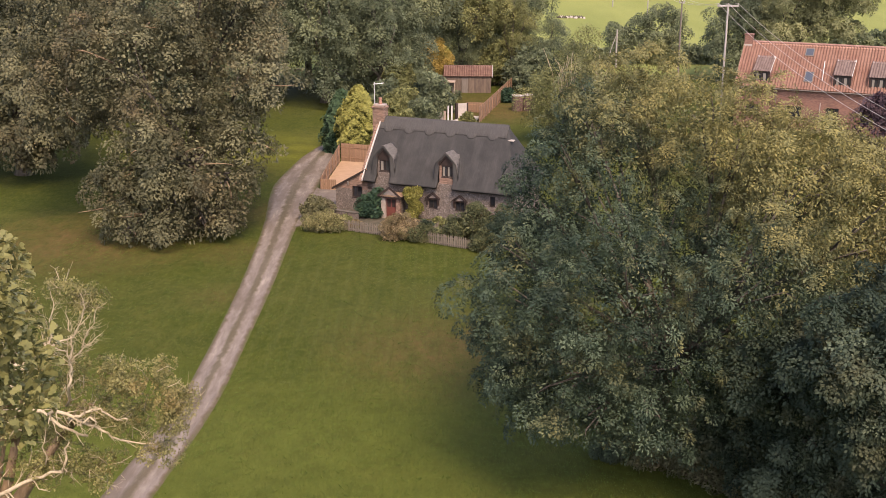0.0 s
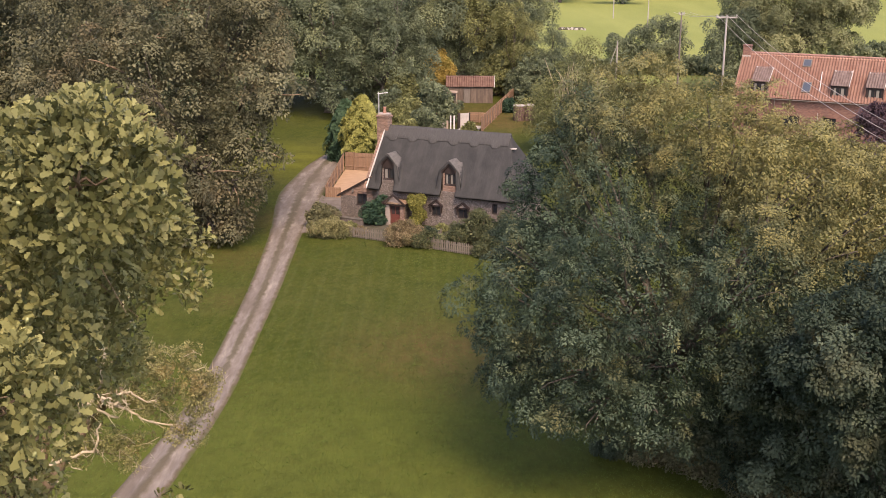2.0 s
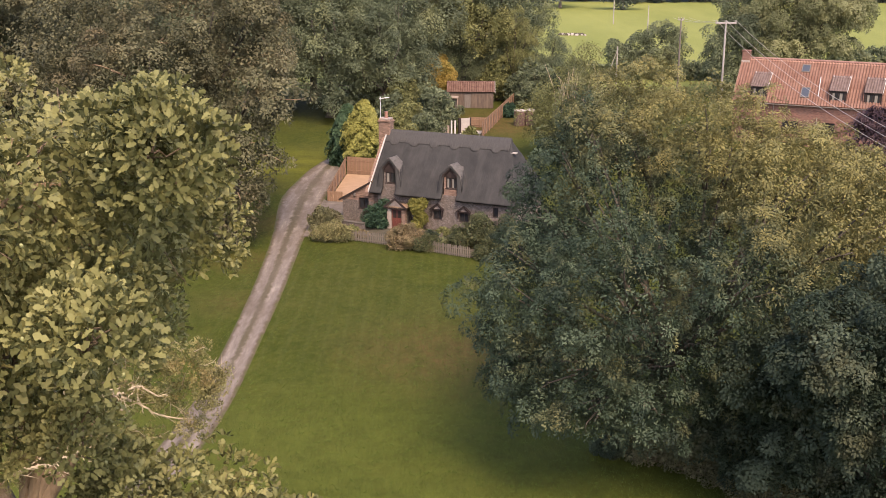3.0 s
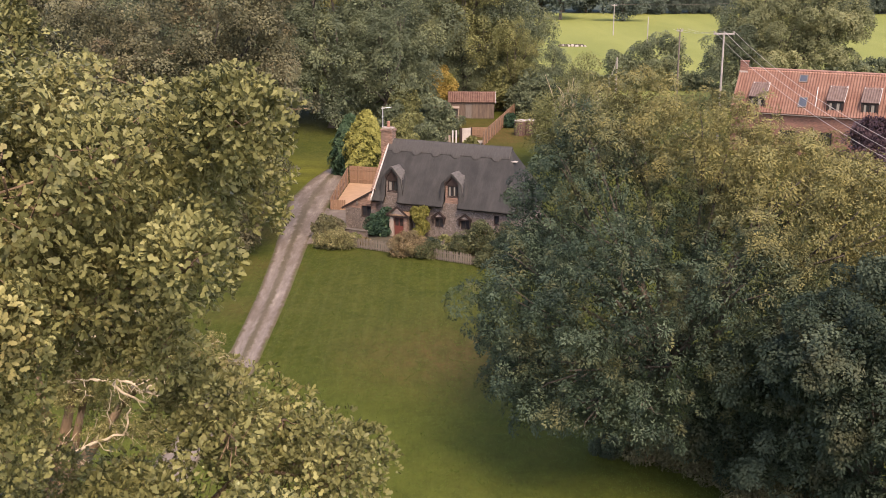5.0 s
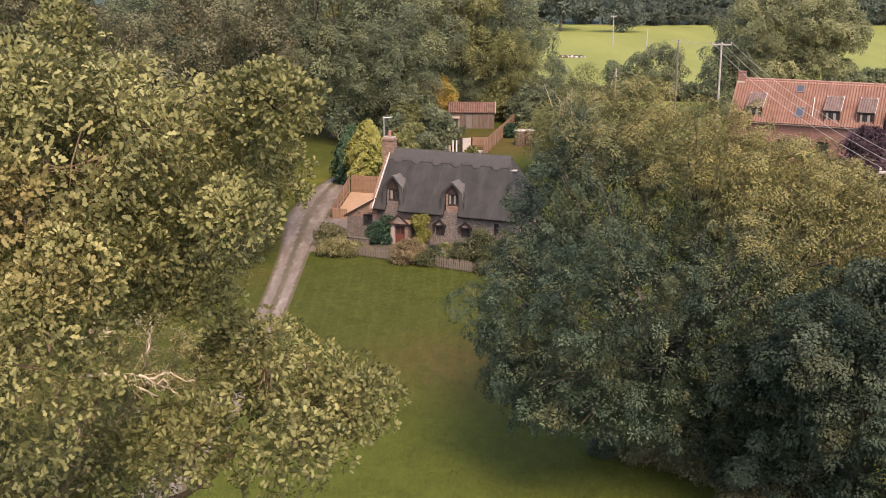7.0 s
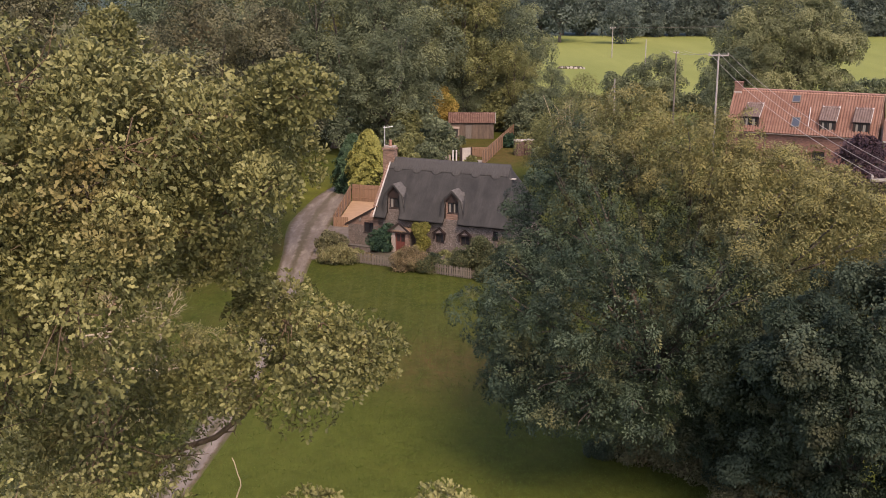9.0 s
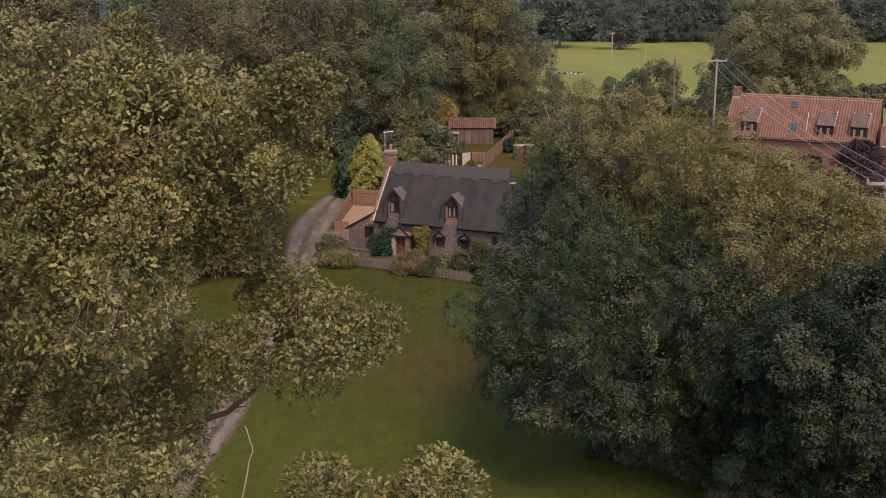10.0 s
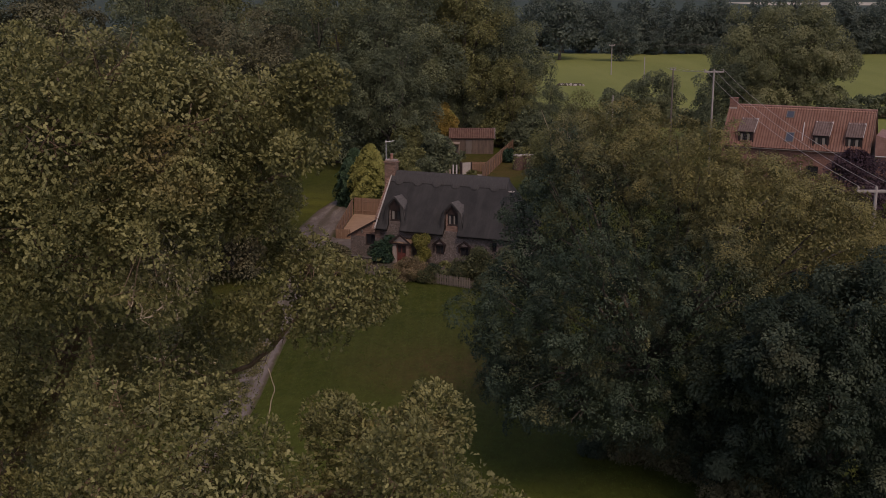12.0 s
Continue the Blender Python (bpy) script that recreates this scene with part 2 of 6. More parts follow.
DRY_LEAF = leaf_material("thin_oak_leaf", (0.084, 0.081, 0.029), (0.176, 0.163, 0.060), (0.275, 0.246, 0.100), (0.205, 0.138, 0.056), 0.28, 0.8, 0.3, 0.5)
YELLOW_CLIMBER = leaf_material("climber_leaf", (0.080, 0.080, 0.018), (0.190, 0.180, 0.045), (0.320, 0.300, 0.085), (0.10, 0.12, 0.03), 0.35, 0.8)
STRAW_LEAF = leaf_material("yellowing_leaf", (0.085, 0.080, 0.030), (0.20, 0.185, 0.080), (0.34, 0.31, 0.150), (0.11, 0.115, 0.05), 0.4, 1.0)
ACORN = plain("acorn", (0.17, 0.18, 0.07), (0.26, 0.26, 0.11), 30, 0.45)
BRAMBLE_LEAF = leaf_material("bramble_leaf", (0.066, 0.065, 0.032), (0.115, 0.112, 0.055), (0.185, 0.176, 0.090), (0.130, 0.100, 0.060), 0.4, 0.8)
GARDEN_LEAF = leaf_material("garden_leaf", (0.032, 0.040, 0.020), (0.074, 0.084, 0.038), (0.140, 0.146, 0.066), (0.130, 0.120, 0.050), 0.3, 0.6)
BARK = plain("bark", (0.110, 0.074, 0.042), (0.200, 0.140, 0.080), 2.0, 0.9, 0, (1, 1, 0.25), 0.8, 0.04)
# bark darkened to stand in for crown shade; also serves the dark wall coping
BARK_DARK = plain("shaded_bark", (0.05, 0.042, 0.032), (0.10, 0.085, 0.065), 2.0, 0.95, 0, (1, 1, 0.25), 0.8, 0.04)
PALE_WOOD = plain("bleached_dead_wood", (0.245, 0.195, 0.120), (0.365, 0.305, 0.205), 3.0, 0.75, 0, (1, 1, 0.4), 0.5, 0.01)
THATCH_N = Nodes("thatch", 0.95, 0, 0.1)
_s = THATCH_N.noise(1.0, 4, 0.7, (26, 1.6, 1.6))
_c = THATCH_N.ramp(THATCH_N.noise(0.7, 4), (0.3, (0.023, 0.0228, 0.0218)), (0.7, (0.039, 0.038, 0.0355)))
_c = THATCH_N.mix(THATCH_N.span(_s, 0.35, 0.65, 0, 0.45), _c, (0.020, 0.020, 0.019))
_c = THATCH_N.mix(THATCH_N.span(THATCH_N.noise(0.45, 3, 0.6, (3, 0.5, 0.5)), 0.48, 0.7, 0, 0.25), _c, (0.066, 0.063, 0.058))
THATCH_N.bump(_s, 0.7, 0.06)
THATCH = THATCH_N.done(_c)
# thatch lightened in colour for the sunlit side of the dormer hoods
THATCH_PALE = plain("sunlit_thatch", (0.060, 0.056, 0.051), (0.112, 0.104, 0.092), 1.2, 0.95, 0, (9, 1.5, 1.5), 0.8, 0.04)
THATCH_RIDGE = plain("ridge_thatch", (0.034, 0.0325, 0.030), (0.060, 0.057, 0.052), 1.2, 0.95, 0, (12, 1.5, 1.5), 0.8, 0.04)
FLINT_N = Nodes("flint_rubble", 0.85, 0, 0.3)
_v = FLINT_N.t.nodes.new("ShaderNodeTexVoronoi")
_v.inputs["Scale"].default_value = 11.0
FLINT_N.t.links.new(FLINT_N.co, _v.inputs["Vector"])
_c = FLINT_N.ramp(_v.outputs["Color"], (0.15, (0.050, 0.041, 0.034)), (0.5, (0.080, 0.065, 0.054)), (0.85, (0.146, 0.126, 0.109)))
_c = FLINT_N.mix(FLINT_N.span(_v.outputs["Distance"], 0.42, 0.66, 0, 0.8), _c, (0.088, 0.071, 0.058))
_c = FLINT_N.mix(FLINT_N.span(FLINT_N.noise(0.8, 3), 0.45, 0.7, 0, 0.35), _c, (0.115, 0.084, 0.066))
FLINT_N.bump(_v.outputs["Distance"], -0.6, 0.04)
FLINT = FLINT_N.done(_c)
BRICK_PALE = coursed_brick("brick_face", (0.085, 0.048, 0.033), (0.200, 0.126, 0.090), (0.150, 0.118, 0.094))
BRICK_RED = coursed_brick("red_brick", (0.085, 0.040, 0.029), (0.180, 0.092, 0.066), (0.130, 0.095, 0.076))
MORTAR = plain("mortar", (0.210, 0.168, 0.138), (0.270, 0.228, 0.192), 5.0)
PANTILE = plain("clay_pantile", (0.190, 0.092, 0.062), (0.285, 0.165, 0.118), 0.9, 0.75, 0, None, 0.4, 0.01, 0.35)
PORCH_TILE = plain("bleached_tile", (0.130, 0.082, 0.050), (0.240, 0.165, 0.105), 1.8, 0.85, 0, None, 0.4, 0.01, 0.4)
DORMER_TILE = plain("lichened_tile", (0.093, 0.062, 0.053), (0.180, 0.136, 0.118), 1.5, 0.85, 0, None, 0.4, 0.01, 0.4)
SHED_TILE = plain("dark_old_tile", (0.075, 0.038, 0.029), (0.165, 0.10, 0.075), 1.2, 0.9, 0, None, 0.4, 0.01, 0.4)
PANTILE_OLD = plain("old_clay_tile", (0.14, 0.07, 0.052), (0.27, 0.165, 0.13), 1.6, 0.85, 0, None, 0.4, 0.01, 0.4)
TIMBER = plain("brown_stained_timber", (0.013, 0.008, 0.006), (0.026, 0.015, 0.011), 4, 0.7, 0, (1, 1, 0.3))
PANEL = plain("orange_fence_board", (0.153, 0.090, 0.053), (0.234, 0.147, 0.090), 1.5, 0.8, 0, (2, 2, 0.3), 0.4, 0.01, 0.35)
OLD_BOARD = plain("stained_old_board", (0.061, 0.043, 0.032), (0.144, 0.108, 0.079), 1.2, 0.9, 0, (3, 3, 0.4), 0.5, 0.01, 0.4)
GREY_BOARD = plain("weathered_grey_board", (0.20, 0.15, 0.115), (0.30, 0.235, 0.18), 1.5, 0.85, 0, (3, 3, 0.3), 0.5, 0.01, 0.4)
PICKET = plain("pale_picket", (0.088, 0.074, 0.054), (0.170, 0.142, 0.108), 3, 0.8, 0, (2, 2, 0.4), 0.4, 0.01, 0.4)
CURTAIN = plain("cream_curtain", (0.13, 0.118, 0.098), (0.19, 0.172, 0.145), 6, 0.9, 0, (4, 1, 0.3), 0.4)
WHITE = plain("white_paint", (0.336, 0.316, 0.288), (0.432, 0.408, 0.376), 2, 0.5, 0, None, 0.1)
LEAD = plain("grey_metal", (0.40, 0.40, 0.40), (0.52, 0.52, 0.51), 4, 0.45, 0.6)
SAND = plain("sandy_paving", (0.22, 0.138, 0.075), (0.29, 0.19, 0.11), 1.2, 0.9)
CONCRETE = plain("grey_paving", (0.238, 0.212, 0.183), (0.323, 0.293, 0.255), 1.2, 0.9)
POLE_WOOD = plain("grey_pole_wood", (0.21, 0.192, 0.17), (0.30, 0.275, 0.245), 3, 0.85, 0, (3, 3, 0.2))
DARK_POLE = plain("dark_pole_wood", (0.09, 0.075, 0.06), (0.14, 0.12, 0.10), 3, 0.85, 0, (3, 3, 0.2))
GRAVEL = plain("yard_gravel", (0.072, 0.057, 0.043), (0.150, 0.124, 0.098), 1.1, 0.95, 0, None, 0.6, 0.03)
DOOR_PAINT = plain("red_brown_door", (0.075, 0.022, 0.015), (0.115, 0.036, 0.024), 3, 0.5, 0, (3, 3, 0.3))
SOIL = plain("garden_earth", (0.036, 0.034, 0.018), (0.066, 0.054, 0.036), 1.4, 0.95, 0, None, 0.7, 0.04)
RUST = plain("rusty_sheet", (0.036, 0.019, 0.015), (0.160, 0.104, 0.080), 2.6, 0.8, 0.1, (5, 5, 0.5))
WIRE = plain("wire", (0.30, 0.27, 0.23), (0.38, 0.34, 0.29), 3, 0.7, 0.0)
HAZE_FIELD = plain("pale_stubble", (0.28, 0.25, 0.18), (0.36, 0.33, 0.25), 0.05, 0.95)
# the sky's reflection is put into this blue-grey pane colour
SKY_GLASS = plain("sky_lit_glass", (0.035, 0.042, 0.052), (0.055, 0.062, 0.073), 0.8, 0.08, 0, None, 0.02)
GLASS_N = Nodes("window_glass", 0.06, 0, 0.4)
GLASS = GLASS_N.done(GLASS_N.mix(GLASS_N.noise(1.5, 2), (0.010, 0.011, 0.012), (0.030, 0.030, 0.031)))


# ---- mesh helpers ----
def thing(name, x, y, z=0.0, turn=0.0, **tags):
    ob = new(name)
    ob.matrix_world = pose(x, y, z, 0, 0, turn)
    return tagged(ob, **tags)


def part(name, bm, material, parent, label="", smooth=False, at=None):
    me = bpy.data.meshes.new(name)
    bm.to_mesh(me)
    bm.free()
    return part_mesh(name, me, material, parent, label, smooth, at)


def part_mesh(name, me, material, parent, label="", smooth=False, at=None):
    if material and not me.materials:
        me.materials.append(material)
    if smooth:
        me.polygons.foreach_set("use_smooth", [True] * len(me.polygons))
    ob = new(name, me)
    if parent:
        ob.parent = parent
    if at is not None:
        ob.matrix_local = at
    return tagged(ob, label)


def box(x0, x1, y0, y1, z0, z1, bevel=0.0, bm=None):
    bm = bm or bmesh.new()
    made = bmesh.ops.create_cube(bm, size=1, matrix=Matrix.Translation(((x0 + x1) / 2, (y0 + y1) / 2, (z0 + z1) / 2)) @ Matrix.Diagonal((x1 - x0, y1 - y0, z1 - z0, 1)))
    if bevel:
        bmesh.ops.bevel(bm, geom=list({e for vv in made["verts"] for e in vv.link_edges}), offset=bevel, segments=1, affect="EDGES")
    return bm


def prism(outline, y0, y1, bm=None):
    """An outline in x and z, drawn out along y."""
    bm = bm or bmesh.new()
    a = [bm.verts.new((x, y0, z)) for x, z in outline]
    b = [bm.verts.new((x, y1, z)) for x, z in outline]
    bm.faces.new(a)
    bm.faces.new(b[::-1])
    for k in range(len(a)):
        bm.faces.new((a[k - 1], b[k - 1], b[k], a[k]))
    bmesh.ops.recalc_face_normals(bm, faces=bm.faces)
    return bm


def tube(points, radii, sides=7, bm=None):
    """A bent, tapering round bar."""
    bm = bm or bmesh.new()
    pts = [Vector(p) for p in points]
    rings = []
    for k, p in enumerate(pts):
        d = (pts[min(k + 1, len(pts) - 1)] - pts[max(k - 1, 0)]).normalized()
        s = d.cross(Vector((0.3, 0.9, 0.2)) if abs(d.z) > 0.8 else Vector((0, 0, 1))).normalized()
        q = d.cross(s)
        rings.append([bm.verts.new(p + radii[k] * (math.cos(a) * s + math.sin(a) * q)) for a in (math.tau * j / sides for j in range(sides))])
    for a, b in zip(rings, rings[1:]):
        for j in range(sides):
            bm.faces.new((a[j - 1], a[j], b[j], b[j - 1]))
    bm.faces.new(rings[0][::-1])
    bm.faces.new(rings[-1])
    return bm


KITE = np.array([(0, 0, 0), (0.30, 0.45, 0.07), (0, 1, -0.04), (-0.30, 0.45, 0.07)])
ASHEN = np.array([(0, 0, 0), (0.21, 0.45, 0.05), (0.10, 0.80, 0.0), (0, 1, -0.08), (-0.10, 0.80, 0.0), (-0.21, 0.45, 0.05)])
NARROW = np.array([(0, 0, 0), (0.16, 0.42, 0.04), (0, 1, -0.10), (-0.16, 0.42, 0.04)])
OAKEN = np.array([(0, 0, 0), (0.13, 0.14, 0.02), (0.27, 0.27, 0.08), (0.16, 0.42, 0.03), (0.37, 0.58, 0.10), (0.22, 0.72, 0.04), (0.25, 0.90, 0.03), (0.06, 1.0, -0.06), (-0.08, 1.0, -0.06), (-0.24, 0.88, 0.03), (-0.21, 0.70, 0.04), (-0.36, 0.60, 0.10), (-0.17, 0.44, 0.03), (-0.28, 0.29, 0.08), (-0.12, 0.16, 0.02)])
LOBED = np.array([(0, 0, 0), (0.26, 0.34, 0.08), (0.14, 0.50, 0.03), (0.32, 0.74, 0.09), (0, 1, -0.02), (-0.32, 0.74, 0.09), (-0.14, 0.50, 0.03), (-0.26, 0.34, 0.08)])
OAKEN *= (0.88, 1, 1.5)
LOBED *= (0.88, 1, 1.5)


def sheets(name, co, k, spray):
    """A mesh of many small faces with k corners each, and a tone for each spray of them."""
    m = len(co) // k
    me = bpy.data.meshes.new(name)
    me.vertices.add(m * k)
    me.vertices.foreach_set("co", co.astype(np.float32).ravel())
    me.loops.add(m * k)
    me.loops.foreach_set("vertex_index", np.arange(m * k, dtype=np.int32))
    me.polygons.add(m)
    me.polygons.foreach_set("loop_start", np.arange(m, dtype=np.int32) * k)
    me.update(calc_edges=True)
    me.attributes.new("spray", "FLOAT", "FACE").data.foreach_set("value", spray.astype(np.float32))
    return me


def unit(a):
    return a / np.maximum(np.linalg.norm(a, axis=-1, keepdims=True), 1e-9)


def leaves(name, rng, centre, out, per, spread, length, outline, droop=0.1, lie=0.6, loose=0.35, tall=1.1, tone=None, stand=0.0):
    """Rosettes of leaves round the centres, spread like a hand and facing outwards."""
    face = unit(out + np.array((0, 0, lie * 0.7)) + rng.normal(size=out.shape) * 0.15)
    u = unit(np.cross(face, rng.normal(size=face.shape)))
    v = np.cross(face, u)
    turn = np.repeat(rng.uniform(0, math.tau, len(centre)), per)
    c, f, u, v = (np.repeat(k, per, 0) for k in (centre, face, u, v))
    m = len(c)
    a = turn + np.tile(np.arange(per), len(centre)) * 2.39996 + rng.normal(size=m) * 0.25
    r = np.sqrt((np.tile(np.arange(per), len(centre)) + rng.uniform(0, 1, m)) / per)[:, None]
    flat = np.cos(a)[:, None] * u + np.sin(a)[:, None] * v
    pos = c + (flat * r * 1.5 + f * (1 - r * r) * rng.uniform(0.2, 1.0, (m, 1)) * tall) * spread
    d = unit(flat * (0.35 + 0.65 * r) + f * (stand + rng.uniform(0.0, 0.7, (m, 1))) + rng.normal(size=(m, 3)) * loose * 0.5 - np.array((0, 0, droop)))
    nrm = f + rng.normal(size=(m, 3)) * loose
    nrm = unit(nrm - (nrm * d).sum(1, keepdims=True) * d)
    s = np.cross(d, nrm)
    size = length * rng.uniform(0.65, 1.3, (m, 1, 1))
    k = outline
    co = pos[:, None] + size * (d[:, None] * k[None, :, 1:2] + s[:, None] * k[None, :, 0:1] + nrm[:, None] * k[None, :, 2:3])
    return sheets(name, co.reshape(-1, 3), len(k), np.repeat(rng.uniform(0, 1, len(centre)) if tone is None else tone, per))


def shell(rng, blobs, n, inner=0.78, low=-0.75, keep=0.72, which=False):
    """n places near the outside of a heap of rounded masses (x, y, z, r), and the way out at each."""
    b = np.array(blobs, float)
    got_p, got_o, got_k = [], [], []
    count = 0
    while count < n:
        k = rng.choice(len(b), n, p=b[:, 3] ** 2 / (b[:, 3] ** 2).sum())
        o = unit(rng.normal(size=(n, 3)))
        ok = o[:, 2] > low + rng.uniform(-0.2, 0.2, n)
        p = b[k, :3] + o * (b[k, 3] * (inner + (1.06 - inner) * rng.uniform(0, 1, n) ** 0.6))[:, None]
        for j in range(len(b)):
            ok &= (k == j) | (np.linalg.norm(p - b[j, :3], axis=1) > keep * b[j, 3])
        ok &= p[:, 2] > 0.1
        got_p.append(p[ok]), got_o.append(o[ok]), got_k.append(k[ok])
        count += ok.sum()
    if which:
        return np.concatenate(got_p)[:n], np.concatenate(got_o)[:n], np.concatenate(got_k)[:n]
    return np.concatenate(got_p)[:n], np.concatenate(got_o)[:n]


def clump_tone(rng, k, share=0.6):
    """One tone for each clump, loosened a little from spray to spray."""
    return share * rng.uniform(0, 1, k.max() + 1)[k] + (1 - share) * rng.uniform(0, 1, len(k))


def lumpy(rng, blobs, size, fill=0.55):
    """The small rounded masses that make up the outside of the large ones."""
    b = np.array(blobs, float)
    out = []
    for j, (x, y, z, r) in enumerate(b):
        n = max(3, int(fill * 4 * (r / size) ** 2))
        o = unit(rng.normal(size=(n, 3)))
        o = o[o[:, 2] > -0.8]
        p = b[j, :3] + o * r * rng.uniform(0.72, 1.08, (len(o), 1))
        ok = p[:, 2] > 0.2
        for k in range(len(b)):
            ok &= (k == j) | (np.linalg.norm(p - b[k, :3], axis=1) > 0.70 * b[k, 3])
        for q in p[ok]:
            out.append((*q, size * rng.uniform(0.55, 1.35)))
    return out


def limbs(rng, blobs, fork, radius, foot=0.0):
    """A tapered trunk that forks into bent limbs, one towards each mass."""
    f = Vector(fork)
    lean = Vector((rng.normal() * 0.2, rng.normal() * 0.2, 0))
    bm = tube([(0, 0, foot - 0.2), (lean.x * 0.3, lean.y * 0.3, f.z * 0.12), (f.x * 0.5 + lean.x, f.y * 0.5 + lean.y, f.z * 0.55), f],
              [radius * 1.5, radius * 1.05, radius * 0.9, radius * 0.75], 9)
    for x, y, z, r in blobs:
        e = Vector((x, y, z))
        mid = f.lerp(e, 0.5) + Vector((rng.normal(), rng.normal(), rng.normal() * 0.5)) * r * 0.15
        tube([f - Vector((0, 0, 0.3)), f.lerp(mid, 0.5) + Vector((0, 0, 0.15 * r)), mid, e], [radius * 0.55, radius * 0.4, radius * 0.28, radius * 0.1], 6, bm)
        for _ in range(3):
            o = Vector(unit(rng.normal(size=3)))
            tube([mid.lerp(e, 0.5), e + o * r * 0.35, e + o * r * 0.6], [radius * 0.18, radius * 0.1, radius * 0.03], 5, bm)
    return bm


def tree(name, x, y, blobs, material, rng, sprays, per, spread, length, outline, fork, radius, droop=0.1, lie=0.6, heart=0.45, inner=0.6, low=-0.45, lump=1.0, tall=1.1, loose=0.2, **tags):
    """A tree: trunk with limbs, and a crown of sprays with coarser leaves at its heart."""
    t = thing(name, x, y, **tags)
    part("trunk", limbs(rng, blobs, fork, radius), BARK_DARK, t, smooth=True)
    p, o, k = shell(rng, lumpy(rng, blobs, lump), sprays, inner, low, 0.6, True)
    part_mesh("crown", leaves("crown", rng, p, o, per, spread, length, outline, droop, lie, loose, tall, clump_tone(rng, k, 0.8)), material, t)
    if heart:
        p, o = shell(rng, [(a, b, c, r * 0.70) for a, b, c, r in blobs], int(sprays * heart), 0.6, -1.2, 0.45)
        part_mesh("inner_crown", leaves("inner_crown", rng, p, o, 7, spread * 1.8, length * 1.25, outline, droop, 0.3), material, t)
    return t


RNG = np.random.default_rng(7)


def slab(points, z0, z1):
    """A flat slab over a plan outline, given anticlockwise."""
    bm = bmesh.new()
    top = [bm.verts.new((x, y, z1)) for x, y in points]
    low = [bm.verts.new((x, y, z0)) for x, y in points]
    bm.faces.new(top)
    for k in range(len(top)):
        bm.faces.new((low[k - 1], low[k], top[k], top[k - 1]))
    bmesh.ops.recalc_face_normals(bm, faces=bm.faces)
    return bm


# ---- ground and track ----
bm = bmesh.new()
xs = [-900, -300, -120] + list(range(-60, 81, 4)) + [140, 320, 900]
ys = [-900, -200, -60] + list(range(-20, 201, 4)) + [260, 330, 420, 600, 1000, 2200]
grid = [[bm.verts.new((x, y, 0.03 * noise.noise(Vector((x * 0.07, y * 0.07, 0))) if abs(x) < 80 and -20 < y < 200 else 0)) for x in xs] for y in ys]
for r0, r1 in zip(grid, grid[1:]):
    for k in range(len(xs) - 1):
        bm.faces.new((r0[k], r0[k + 1], r1[k + 1], r1[k]))
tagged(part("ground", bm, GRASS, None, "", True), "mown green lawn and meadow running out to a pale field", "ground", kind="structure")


def ribbon(rows, lift):
    """A strip along rows of (left x, right x, y), with the way across kept as an attribute from -1 to 1."""
    ts = np.linspace(0, len(rows) - 1, (len(rows) - 1) * 8 + 1)
    r = np.array(rows, float)
    idx = np.arange(len(rows))
    lx, rx, yy = (np.interp(ts, idx, r[:, k]) for k in range(3))
    for _ in range(6):
        for arr in (lx, rx):
            arr[1:-1] = (arr[:-2] + 2 * arr[1:-1] + arr[2:]) / 4
    m, across = bmesh.new(), []
    cols = []
    for a, b, y in zip(lx, rx, yy):
        row = []
        for j in range(13):
            f = j / 12
            s = 2 * f - 1
            x = a + (b - a) * f
            rut = -0.05 * math.exp(-((abs(s) - 0.48) / 0.2) ** 2) + 0.03 * math.exp(-(s / 0.2) ** 2)
            row.append(m.verts.new((x, y, lift + 0.03 * noise.noise(Vector((x * 0.07, y * 0.07, 0))) + rut - 0.10 * max(0, abs(s) - 0.8) / 0.2)))
            across.append(s)
        cols.append(row)
    for r0, r1 in zip(cols, cols[1:]):
        for k in range(12):
            m.faces.new((r0[k], r0[k + 1], r1[k + 1], r1[k]))
    ob = part("road", m, TRACK, None, "", True)
    ob.data.attributes.new("across", "FLOAT", "POINT").data.foreach_set("value", across)
    return tagged(ob, "rutted gravel farm track with a worn middle strip", "road", kind="structure")


ribbon([(-17.1, -14.3, 18), (-13.95, -11.75, 36), (-12.4, -10.5, 48), (-12.4, -10.5, 57), (-12.6, -10.5, 67), (-13.25, -10.8, 80), (-14.5, -10.35, 92),
        (-14.1, -10.3, 98), (-13.5, -10.2, 104), (-12.6, -9.8, 109), (-11.2, -8.2, 113.5), (-8.5, -5.5, 117), (-5, -2.5, 119)], 0.09)

# ---- trees ----
TALL = "trees of the wood behind the cottage"

